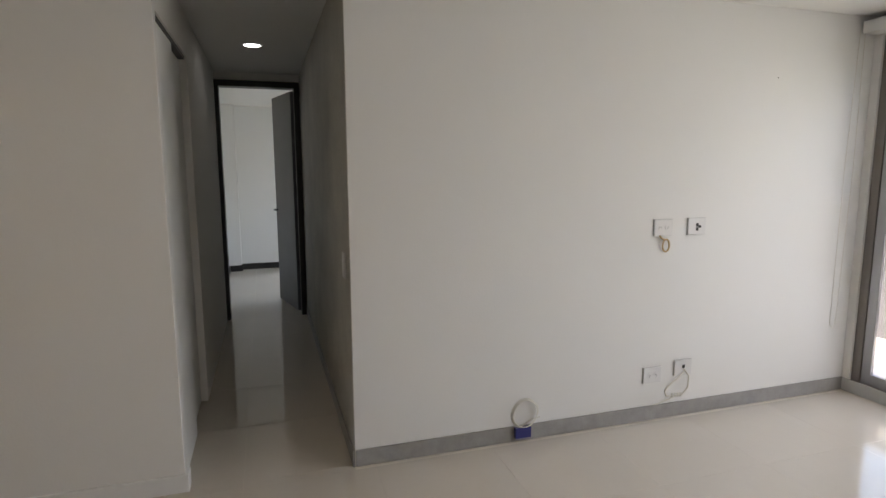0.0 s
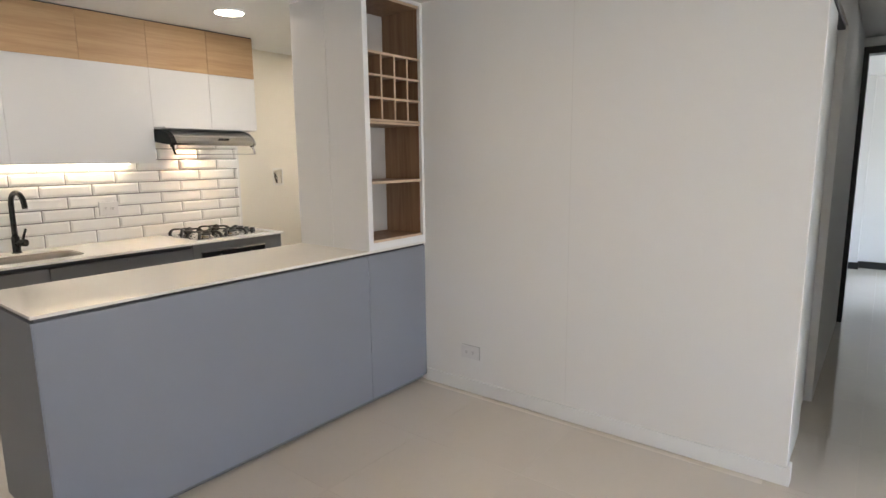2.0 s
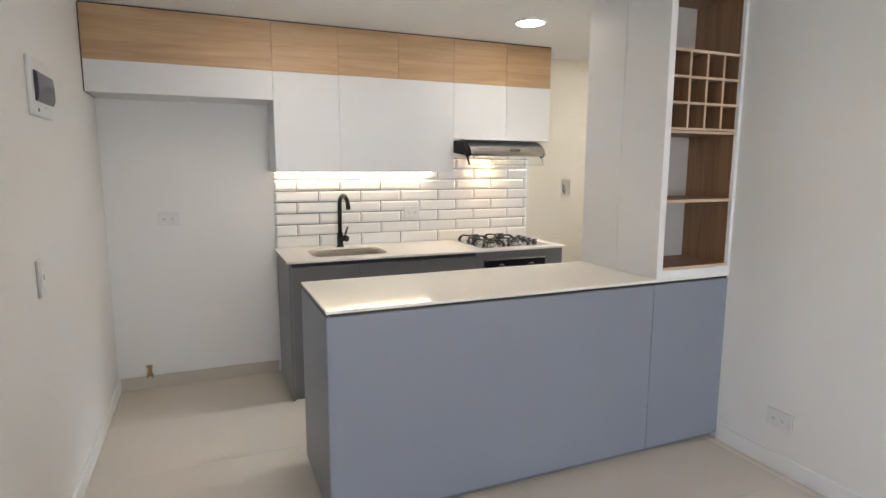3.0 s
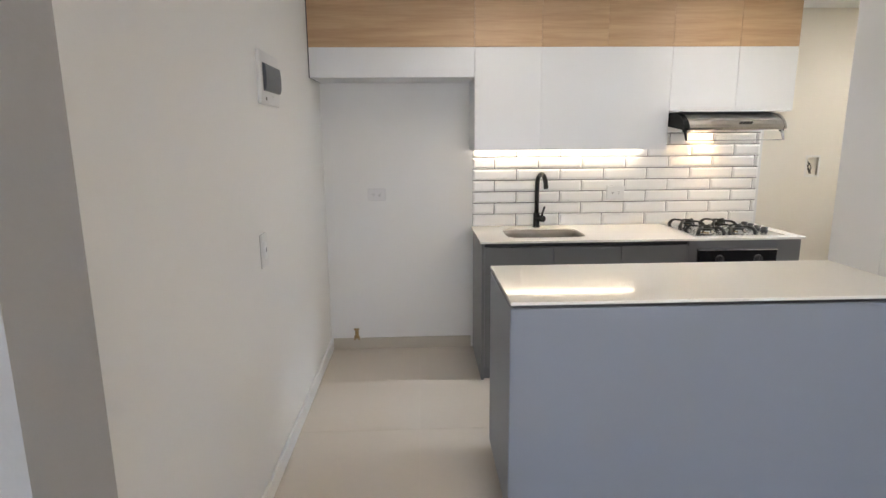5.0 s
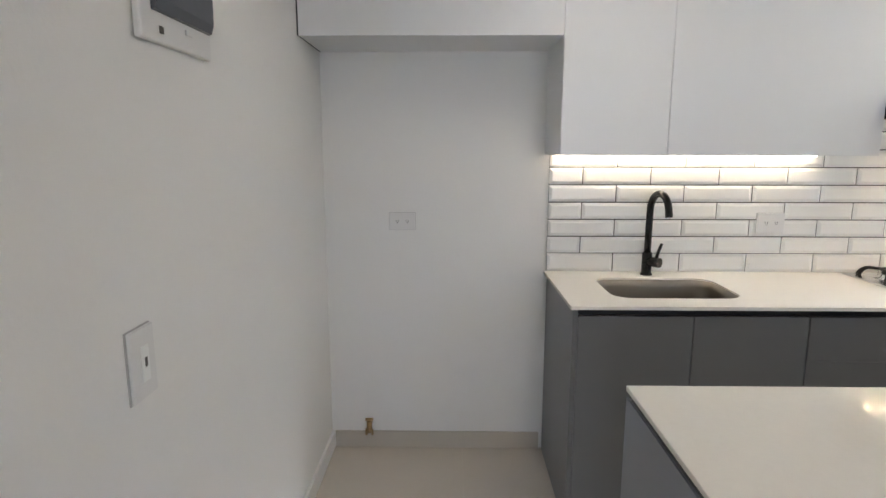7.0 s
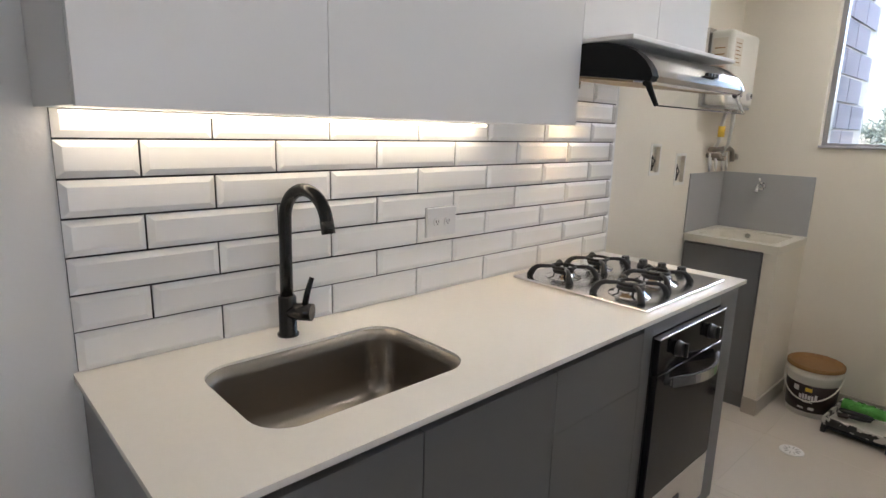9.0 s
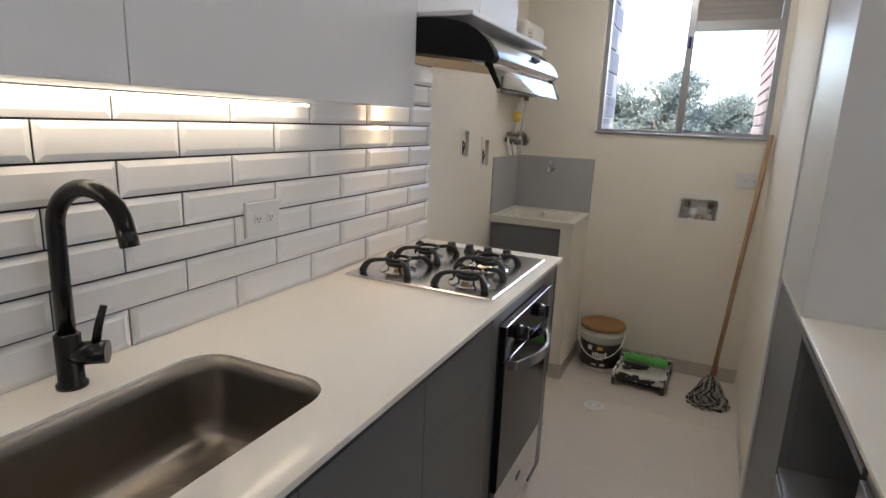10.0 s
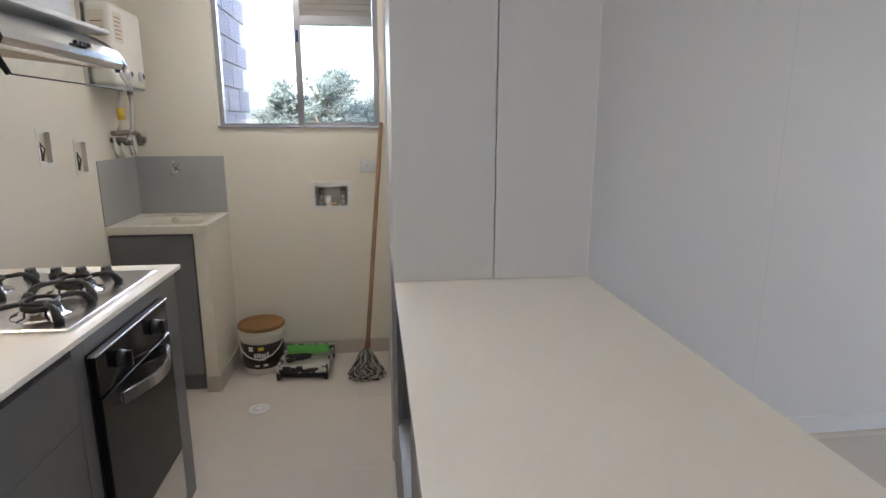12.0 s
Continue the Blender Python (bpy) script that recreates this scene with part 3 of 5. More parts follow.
thick = sb.modifiers.new("thickness", "SOLIDIFY")
thick.thickness, thick.offset = 0.0015, -1
part("drain", lathe(bmesh.new(), [(0.042, CT - 0.1885), (0.042, CT - 0.184), (0.034, CT - 0.183), (0.030, CT - 0.187)], 1.47, -0.27), M_SINK, sink, "steel drain ring")

tap = thing("kitchen_faucet", "matt black gooseneck faucet with a side lever", "faucet")
FX, FY = 1.441, -0.077
part("base", lathe(bmesh.new(), [(0.026, CT), (0.026, CT + 0.006), (0.0215, CT + 0.010), (0.0215, CT + 0.098), (0.018, CT + 0.102)], FX, FY), M_BLACK, tap)
neck = [(FX, FY, CT + 0.10), (FX, FY, CT + 0.21)] + [tuple(p) for p in arc((FX + 0.0131, FY - 0.0738, CT + 0.291), 0.073, 180, 8, (0.175, -0.9846, 0), (0, 0, 1), 18)]
neck.append((neck[-1][0] + 0.001, neck[-1][1] - 0.006, neck[-1][2] - 0.028))
part("neck", tube(bmesh.new(), neck, 0.0150, 16), M_BLACK, tap)
part("spout_tip", tube(bmesh.new(), [neck[-2], neck[-1]], 0.0154, 16), M_BLACK, tap)
part("valve", tube(bmesh.new(), [(FX, FY, CT + 0.062), (FX + 0.040, FY - 0.048, CT + 0.062)], 0.0215, 18), M_BLACK, tap)
part("lever", tube(bmesh.new(), [(FX + 0.028, FY - 0.034, CT + 0.078), (FX + 0.036, FY - 0.034, CT + 0.110), (FX + 0.048, FY - 0.036, CT + 0.146)], [0.008, 0.0072, 0.0062], 10), M_BLACK, tap)

# ---- kitchen: base cabinets ----
BF = -0.585


def base_front(parent, x0, x1, z0, z1, name="door"):
    return part(name, cube(x0 + 0.0011, x1 - 0.0011, BF, BF + 0.018, z0, z1, 0.0009), M_DARKGREY, parent)


def base_cabinet(x0, x1, label, fronts, open_top=True):
    root = thing("base_cabinet", label, "cabinet", group="base cabinets")
    bm = bmesh.new()
    box(bm, x0, x0 + 0.015, BF + 0.0185, -0.012, 0.08, 0.840 if x0 < 1.2 else 0.64)
    box(bm, x1 - 0.015, x1, BF + 0.0185, -0.012, 0.08, 0.840 if x1 > 2 else 0.64)
    box(bm, x0 + 0.015, x1 - 0.015, BF + 0.0185, -0.012, 0.08, 0.095)
    box(bm, x0 + 0.015, x1 - 0.015, -0.03, -0.012, 0.095, 0.840)
    part("carcass", bm, M_DARKGREY, root)
    for a, b, c, d, nm in fronts:
        base_front(root, a, b, c, d, nm)
    part("pull_profile", cube(x0, x1, BF + 0.0187, BF + 0.06, 0.8405, CT - 0.0135), M_SHADOWGAP, root, "black recessed pull profile")
    part("plinth", cube(x0, x1, -0.560, -0.545, 0, 0.079), M_PLINTH, root, "dark plinth")
    return root


solid("end_panel", cube(1.012, 1.030, BF, -0.012, 0, CT - 0.0135, 0.001), M_DARKGREY, "dark grey end panel of the kitchen run", "panel")
base_cabinet(1.0305, 1.445, "dark grey sink base cabinet", [(1.0305, 1.445, 0.082, 0.838, "door")])
base_cabinet(1.4455, 2.268, "dark grey base cabinet with two doors and a drawer",
             [(1.4455, 1.858, 0.082, 0.838, "door"), (1.858, 2.268, 0.673, 0.838, "drawer_front"), (1.858, 2.268, 0.082, 0.672, "door")])
ovc = thing("oven_housing", "dark grey oven housing with side panel", "cabinet")
part("side_panel", cube(2.2685, 2.323, BF, -0.012, 0, CT - 0.0135, 0.001), M_DARKGREY, ovc)
part("side_panel", cube(2.811, 2.962, BF, -0.012, 0, CT - 0.0135, 0.001), M_DARKGREY, ovc)
part("top_rail", cube(2.3235, 2.8105, BF, BF + 0.018, 0.814, CT - 0.0135, 0.001), M_DARKGREY, ovc)
part("plinth", cube(2.3235, 2.8105, -0.560, -0.545, 0, 0.079), M_PLINTH, ovc)

oven = thing("built_in_oven", "built-in oven with black glass door and bowed steel handle", "oven")
OX0, OX1 = 2.328, 2.806
part("body", cube(OX0, OX1, -0.586, -0.05, 0.082, 0.808), M_BLACKPL, oven)
part("control_panel", cube(OX0, OX1, -0.606, -0.5865, 0.698, 0.805, 0.003), M_BLACKGLASS, oven)
part("top_trim", cube(OX0, OX1, -0.609, -0.5865, 0.8055, 0.811, 0.001), M_CHROME, oven, "thin chrome trim")
part("glass_door", cube(OX0, OX1, -0.608, -0.5865, 0.268, 0.694, 0.003), M_BLACKGLASS, oven, "black glass door")
part("lower_panel", cube(OX0, OX1, -0.606, -0.5865, 0.085, 0.265, 0.002), M_STEEL, oven, "brushed steel lower panel")
part("badge", cube(2.555, 2.595, -0.6085, -0.6062, 0.170, 0.190, 0.001), M_BLACKPL, oven)
for kx in (2.452, 2.690):
    k = part("knob", tube(bmesh.new(), [(kx, -0.606, 0.753), (kx, -0.612, 0.753), (kx, -0.626, 0.753)], [0.026, 0.024, 0.021], 20), M_BLACKPL, oven, "black oven knob")
    part("grip", cube(kx - 0.005, kx + 0.005, -0.638, -0.6262, 0.731, 0.775, 0.002), M_BLACKPL, k)
hb = bmesh.new()
hp = [(2.410 + 0.340 * i / 16, -0.622 - 0.046 * math.sin(math.pi * i / 16)) for i in range(17)]
outl = [(x, y) for x, y in hp] + [(x, y + 0.010) for x, y in reversed(hp)]
prism(hb, outl, 2, 0.640, 0.672)
part("handle", hb, M_HOB, oven, "bowed chrome handle")
for x in (2.414, 2.738):
    part("handle_post", cube(x - 0.006, x + 0.012, -0.616, -0.6085, 0.645, 0.663), M_CHROME, oven)

# ---- kitchen: hob ----
hob = thing("gas_hob", "four-burner stainless gas hob with black cast iron grates", "gas hob")
HBX0, HBX1, HBY0, HBY1 = 2.311, 2.873, -0.566, -0.061
part("plate", cube(HBX0, HBX1, HBY0, HBY1, CT + 0.0005, CT + 0.010, 0.004), M_HOB, hob)
ZB = CT + 0.0102


def burner(x, y, r, turn):
    b = part("burner", lathe(bmesh.new(), [(r + 0.022, ZB), (r + 0.020, ZB + 0.003), (r + 0.004, ZB + 0.006), (r, ZB + 0.016), (r - 0.004, ZB + 0.018)], x, y), M_CHROME, hob, "steel burner bowl")
    part("burner_cap", lathe(bmesh.new(), [(r - 0.003, ZB + 0.0185), (r - 0.002, ZB + 0.024), (r - 0.010, ZB + 0.028), (0.01, ZB + 0.029)], x, y), M_IRON, b, "black burner cap")
    g = part("grate", tube(bmesh.new(), arc((x, y, ZB + 0.0365), 0.040, 0, 360, (1, 0, 0), (0, 1, 0), 20), 0.0055, 8, False), M_IRON, hob, "black arched grate")
    for i in range(4):
        a = radians(turn + 90 * i)
        u = Vector((math.cos(a), math.sin(a), 0))
        c = Vector((x, y, 0))
        pts = [c + u * r1 + Vector((0, 0, ZB + z1)) for r1, z1 in ((0.117, 0.0), (0.114, 0.009), (0.105, 0.024), (0.094, 0.033), (0.080, 0.037), (0.034, 0.0365))]
        part("arm", tube(bmesh.new(), pts, [0.0125, 0.0120, 0.0105, 0.0085, 0.0072, 0.0060], 6), M_IRON, g)


burner(2.440, -0.182, 0.040, 45)
burner(2.432, -0.443, 0.046, 45)
burner(2.655, -0.182, 0.038, 45)
burner(2.640, -0.425, 0.052, 45)
for i in range(4):
    ky = -0.205 - 0.075 * i
    k = part("hob_knob", lathe(bmesh.new(), [(0.022, ZB), (0.021, ZB + 0.010), (0.016, ZB + 0.013), (0.015, ZB + 0.026), (0.012, ZB + 0.028)], 2.822, ky), M_BLACKPL, hob, "black hob knob")
    part("grip", cube(2.802, 2.842, ky - 0.005, ky + 0.005, ZB + 0.0135, ZB + 0.027, 0.002), M_BLACKPL, k)

# ---- peninsula ----
PX0, PY0, PY1 = 0.970, -1.935, -1.341
TX = 2.568        # face of the tall tower
solid("peninsula_worktop", cube(PX0, EASTK - 0.0015, PY0, PY1, PEN - 0.013, PEN, 0.002), M_QUARTZ, "white quartz worktop of the peninsula", "worktop")
NX0, NX1 = 1.86, 2.52
pen = thing("peninsula_cabinet", "blue-grey peninsula cabinet with an open niche", "cabinet")
PZ = PEN - 0.0255
part("back_carcass", cube(PX0 + 0.006, EASTK - 0.0015, PY0 + 0.024, PY1 - 0.36, 0.06, PZ), M_DARKGREY, pen)
part("door_carcass", cube(PX0 + 0.006, NX0 - 0.001, PY1 - 0.3595, PY1 - 0.022, 0.06, PZ), M_DARKGREY, pen)
part("corner_carcass", cube(NX1, EASTK - 0.0015, PY1 - 0.3595, PY1 - 0.022, 0.06, PZ), M_DARKGREY, pen)
part("drawer_carcass", cube(NX0 - 0.0005, NX1 - 0.0005, PY1 - 0.3595, PY1 - 0.022, 0.06, 0.470), M_DARKGREY, pen)
part("shadow_gap", cube(PX0 + 0.012, EASTK - 0.0015, PY0 + 0.010, PY1 - 0.012, PZ, PEN - 0.0132), M_SHADOWGAP, pen, "dark shadow gap under the worktop")
part("front_panel", cube(PX0 + 0.005, 2.5615, PY0 + 0.003, PY0 + 0.0235, 0.036, PZ - 0.001, 0.0012), M_GREYBOARD, pen, "wide blue-grey front panel")
part("front_panel", cube(2.5645, EASTK - 0.0015, PY0 + 0.003, PY0 + 0.0235, 0.036, PZ - 0.001, 0.0012), M_GREYBOARD, pen, "narrow blue-grey front panel")
part("end_panel", cube(PX0 + 0.0005, PX0 + 0.0055, PY0 + 0.006, PY1 - 0.004, 0.036, PZ - 0.001, 0.001), M_GREYBOARD, pen)
# Same board as the front; the darker grey puts its dimmer light into colour.
part("rear_panel", cube(NX1 + 0.001, EASTK - 0.0015, PY1 - 0.0215, PY1 - 0.003, 0.012, PZ - 0.001, 0.0012), M_DARKGREY, pen)
part("niche_shelf", cube(NX0, NX1 - 0.001, PY1 - 0.355, PY1 - 0.006, 0.4705, 0.488, 0.001), M_DARKGREY, pen)
part("drawer_front", cube(NX0, NX1 - 0.001, PY1 - 0.0215, PY1 - 0.003, 0.07, 0.465, 0.0012), M_DARKGREY, pen)
part("rear_door", cube(1.415, NX0 - 0.002, PY1 - 0.0215, PY1 - 0.003, 0.07, PZ - 0.022, 0.0012), M_DARKGREY, pen)
part("rear_door", cube(PX0 + 0.006, 1.412, PY1 - 0.0215, PY1 - 0.003, 0.07, PZ - 0.022, 0.0012), M_DARKGREY, pen)
part("pull_profile", cube(PX0 + 0.006, NX0 - 0.002, PY1 - 0.021, PY1 - 0.012, PZ - 0.021, PZ - 0.001), M_ALU, pen, "aluminium pull profile")
part("edge_rail", cube(NX0, NX1 - 0.001, PY1 - 0.020, PY1 - 0.004, PZ - 0.016, PZ - 0.001, 0.001), M_DARKGREY, pen)
part("plinth", cube(PX0 + 0.02, EASTK - 0.0015, PY0 + 0.04, PY1 - 0.05, 0, 0.0595), M_PLINTH, pen)

# ---- tall tower with bottle rack ----
tower = thing("bottle_rack_tower", "tall white cabinet with an open oak bottle rack", "cabinet")
RX0, RX1 = TX + 0.036, 3.034
RZ0, RZ1 = 0.946, 2.290
RD = 0.30
part("side_panel", cube(TX, TX + 0.018, -1.6385, PY1 + 0.0, PEN + 0.0005, CEIL - 0.001, 0.0012), M_LACQ, tower, "white side panel")
part("side_panel", cube(TX, TX + 0.018, PY0 + 0.002, -1.6415, PEN + 0.0005, CEIL - 0.001, 0.0012), M_LACQ, tower, "white side panel")
bmt = bmesh.new()
wall_y(bmt, TX + 0.0005, EASTK - 0.0015, PY0 - 0.001, PY0 + 0.018, PEN + 0.0005, CEIL - 0.001, ((RX0, RX1, RZ0, RZ1),))
part("face_frame", bmt, M_TRIM, tower, "white face frame")
part("rear_side", cube(TX + 0.0185, EASTK - 0.0015, PY1 - 0.016, PY1 - 0.0005, PEN + 0.0005, CEIL - 0.001), M_LACQ, tower)
# Shade inside the rack is put into the back board and oak tones.
part("rack_back", cube(RX0 - 0.002, RX1 + 0.002, PY0 + RD, PY0 + RD + 0.012, RZ0 - 0.005, RZ1 + 0.005), M_BACKBOARD, tower, "white back board toned grey for shade")
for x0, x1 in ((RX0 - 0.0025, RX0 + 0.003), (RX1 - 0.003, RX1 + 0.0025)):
    part("rack_side", cube(x0, x1, PY0 + 0.0185, PY0 + RD - 0.0005, RZ0, RZ1), M_OAKSHADE, tower, "oak veneered inner side toned dark for shade")


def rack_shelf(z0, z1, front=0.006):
    b = part("shelf", cube(RX0 + 0.0035, RX1 - 0.0035, PY0 + front + 0.0025, PY0 + RD - 0.001, z0, z1), M_OAKSHADE, tower, "oak shelf toned dark brown for shade")
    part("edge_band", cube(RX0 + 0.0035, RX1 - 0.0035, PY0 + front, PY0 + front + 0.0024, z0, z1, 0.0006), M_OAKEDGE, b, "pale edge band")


for z0, z1 in ((RZ0 + 0.0005, RZ0 + 0.014), (1.276, 1.291), (1.607, 1.619), (1.622, 1.634), (1.742, 1.754), (1.862, 1.874), (1.981, 1.994), (RZ1 - 0.016, RZ1 - 0.001)):
    rack_shelf(z0, z1)
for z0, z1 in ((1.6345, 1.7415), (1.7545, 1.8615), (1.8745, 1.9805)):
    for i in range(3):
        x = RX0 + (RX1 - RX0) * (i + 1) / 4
        b = part("divider", cube(x - 0.006, x + 0.006, PY0 + 0.0095, PY0 + RD - 0.001, z0, z1), M_OAKSHADE, tower, "oak divider toned dark brown for shade")
        part("edge_band", cube(x - 0.006, x + 0.006, PY0 + 0.007, PY0 + 0.0094, z0, z1, 0.0006), M_OAKEDGE, b, "pale edge band")


# ---- outlets and switches ----
def plate(x, y, z, turn, w, h, label, kind="outlet", name="wall_outlet"):
    root = thing(name, label, kind, pose(x, y, z, 0, 0, turn), "wall plates")
    # Slightly larger grey slab that draws the plate's contact shadow as an outline.
    part("shadow_rim", cube(-w / 2 - 0.0012, w / 2 + 0.0012, -0.0030, -0.0002, -h / 2 - 0.0014, h / 2 + 0.0012), M_SHADESLOT, root)
    p = part("plate", cube(-w / 2, w / 2, -0.0110, -0.0031, -h / 2, h / 2, 0.003), M_PLATE, root)
    return root, p


def slots(p, xs, z=0.0):
    for x in xs:
        s = part("socket", lathe_y(x, z, 0.0145, 0.003), M_PLATE, p)
        for dx in (-0.005, 0.005):
            part("slot", cube(x + dx - 0.0011, x + dx + 0.0011, -0.0146, -0.0140, z - 0.002, z + 0.006), M_SLOT, p)
        part("slot", cube(x - 0.002, x + 0.002, -0.0146, -0.0140, z - 0.0085, z - 0.0045), M_SLOT, p)


def lathe_y(x, z, r, d):
    return tube(bmesh.new(), [(x, -0.0111, z), (x, -0.0111 - d, z)], r, 18)


for x, y, z, turn, w, h, txt in (
        (0.352, 0, 1.108, 0, 0.118, 0.078, "white double outlet in the fridge alcove"),
        (2.000, -0.012, 1.105, 0, 0.122, 0.090, "white double outlet on the metro tiles"),
        (EASTK, -2.280, 0.255, -90, 0.130, 0.080, "white double outlet above the baseboard"),
        (EAST, -6.408, 1.104, -90, 0.118, 0.090, "white double outlet at television height"),
        (EAST, -6.383, 0.266, -90, 0.118, 0.090, "white double outlet near the floor"),
        (LX, -1.270, 1.133, -90, 0.118, 0.075, "white double outlet beside the mop")):
    r, p = plate(x, y, z, turn, w, h, txt)
    slots(p, (-0.022, 0.022))
for y, z, txt in ((-6.630, 1.104, "white data plate with black jacks"), (-6.592, 0.288, "white antenna plate with a black jack")):
    r, p = plate(EAST, y, z, -90, 0.118, 0.092, txt, "data outlet", "data_outlet")
    part("jack", cube(-0.008, 0.008, -0.0145, -0.0111, -0.002, 0.018, 0.001), M_BLACKPL, p, "black jack")
    if z > 1:
        part("jack", cube(-0.008, 0.008, -0.0145, -0.0111, -0.024, -0.006, 0.001), M_BLACKPL, p, "black jack")
        part("jack", cube(0.010, 0.026, -0.0145, -0.0111, -0.008, 0.006, 0.001), M_BLACKPL, p, "black jack")
r, p = plate(0, -1.562, 1.037, 90, 0.080, 0.135, "white rocker light switch on the wall", "switch", "light_switch")
part("rocker", cube(-0.012, 0.012, -0.0145, -0.0111, -0.034, 0.034, 0.001), M_TRIM, p)
part("indicator", cube(-0.004, 0.004, -0.0152, -0.0146, -0.006, 0.012), M_SLOT, p)
r, p = plate(3.18, -4.695, 0.965, 180, 0.080, 0.120, "white light switch on the grey hallway wall", "switch", "light_switch")
part("rocker", cube(-0.015, 0.015, -0.0145, -0.0111, -0.034, 0.034, 0.001), M_TRIM, p)

panel = thing("breaker_panel", "white breaker panel with a smoked cover", "breaker panel", pose(0, -1.330, 1.735, 0, 0, 90))
part("surround", cube(-0.152, 0.152, -0.016, 0, -0.108, 0.108, 0.005), M_PLATE, panel)
bmw = bmesh.new()
prism(bmw, [(-0.0165, -0.052), (-0.024, -0.050), (-0.030, -0.03), (-0.031, 0.02), (-0.027, 0.056), (-0.0165, 0.060)], 0, -0.112, 0.140)
part("smoked_cover", bmw, M_BREAKER, panel, "smoked translucent cover")
part("latch", cube(0.02, 0.048, -0.021, -0.0163, -0.074, -0.062, 0.002), M_PLATE, panel)
part("mark", cube(-0.086, -0.070, -0.0172, -0.0163, -0.090, -0.076), M_SLOT, panel)

detector = thing("wall_sensor", "small white corner sensor high on the wall", "sensor", pose(0, -1.20, 2.16, 0, 0, 90))
part("housing", cube(-0.04, 0.04, -0.045, 0, -0.055, 0.055, 0.012, 3), M_PLATE, detector)
part("lens", cube(-0.028, 0.028, -0.049, -0.0455, -0.048, -0.010, 0.001), M_SLOT, detector, "dark lens")

valve = thing("water_valve", "small brass angle valve on the alcove wall", "valve")
part("pipe", tube(bmesh.new(), [(0.186, -0.001, 0.125), (0.186, -0.045, 0.125)], 0.010, 12), M_BRASS, valve)
part("body", tube(bmesh.new(), [(0.186, -0.042, 0.096), (0.186, -0.042, 0.150)], [0.013, 0.012], 12), M_BRASS, valve)
part("handle", tube(bmesh.new(), [(0.168, -0.042, 0.160), (0.204, -0.042, 0.160)], 0.007, 10), M_BRASS, valve)
part("outlet", tube(bmesh.new(), [(0.172, -0.046, 0.084), (0.172, -0.046, 0.112), (0.200, -0.046, 0.112), (0.200, -0.046, 0.084)], 0.006, 10), M_BRASS, valve)

# ---- cables at the television wall ----
coil = thing("coiled_cable", "coil of ivory cable hanging from a blue box on the skirting", "cable")
bmc = bmesh.new()
for k in range(3):
    rr = 0.078 - 0.004 * k
    tube(bmc, [(EAST - 0.022 - 0.004 * k - 0.004 * math.sin(3 * a), -5.585 + rr * math.cos(a), 0.155 + rr * 1.02 * math.sin(a)) for a in [6.2832 * i / 30 for i in range(31)]], 0.0032, 6)
tube(bmc, [(EAST - 0.02, -5.560, 0.08), (EAST - 0.016, -5.630, 0.115), (EAST - 0.01, -5.680, 0.118)], 0.0032, 6)
part("cable", bmc, M_CABLE, coil)
part("box", cube(EAST - 0.034, EAST - 0.0105, -5.620, -5.530, 0.024, 0.082, 0.003), M_BLUETAPE, coil, "dark blue connector box")

tangle = thing("hanging_cable", "ivory cable looped from the low data plate", "cable")
bmc = bmesh.new()
tube(bmc, [(EAST - 0.012, -6.597, 0.278), (EAST - 0.022, -6.625, 0.24), (EAST - 0.024, -6.620, 0.17), (EAST - 0.02, -6.585, 0.130), (EAST - 0.02, -6.545, 0.125), (EAST - 0.022, -6.475, 0.135),
            (EAST - 0.022, -6.460, 0.165), (EAST - 0.022, -6.485, 0.195), (EAST - 0.020, -6.545, 0.232), (EAST - 0.014, -6.595, 0.262)], 0.0045, 8)
tube(bmc, [(EAST - 0.02, -6.565, 0.135), (EAST - 0.016, -6.485, 0.108), (EAST - 0.012, -6.415, 0.088), (EAST - 0.004, -6.395, 0.084)], 0.004, 8)
for i in range(4):
    y = -6.570 + 0.02 * i
    tube(bmc, [(EAST - 0.014, y, 0.12), (EAST - 0.028, y - 0.004, 0.128), (EAST - 0.016, y - 0.006, 0.142)], 0.004, 6)
part("cable", bmc, M_CABLE, tangle)

cord = thing("short_cord", "short twisted cord hanging below the television outlet", "cable")
bmc = bmesh.new()
tube(bmc, [(EAST - 0.010, -6.383, 1.062), (EAST - 0.012, -6.398, 1.045)] + [(EAST - 0.014, -6.425 + 0.022 * math.cos(a), 1.005 + 0.034 * math.sin(a)) for a in [1.2 + 6.2832 * i / 20 for i in range(46)]], 0.0050, 6)
part("cord", bmc, M_BRASS, cord)
solid("nail_hole", tube(bmesh.new(), [(EAST - 0.001, -7.14, 1.93), (EAST - 0.004, -7.14, 1.93)], 0.0028, 8), M_SLOT, "small dark nail stuck in the wall", "nail")

# ---- balcony door ----
balc = thing("balcony_door", "grey aluminium sliding balcony door with clear panes", "sliding door", kind="structure")
bmf = bmesh.new()
box(bmf, 2.930, 2.984, -7.965, -7.875, 0.031, 2.199, 0.003)
box(bmf, -1.099, -1.045, -7.965, -7.875, 0.031, 2.199, 0.003)
box(bmf, -1.045, 2.930, -7.965, -7.875, 2.135, 2.199, 0.003)
box(bmf, -1.045, 2.930, -7.965, -7.875, 0.031, 0.075, 0.003)
part("outer_frame", bmf, M_BRONZE, balc, "brownish grey aluminium frame")
part("threshold", cube(-1.1, 3.022, -7.8585, -7.848, 0.0005, 0.082, 0.002), M_SILL, balc, "pale grey raised threshold")


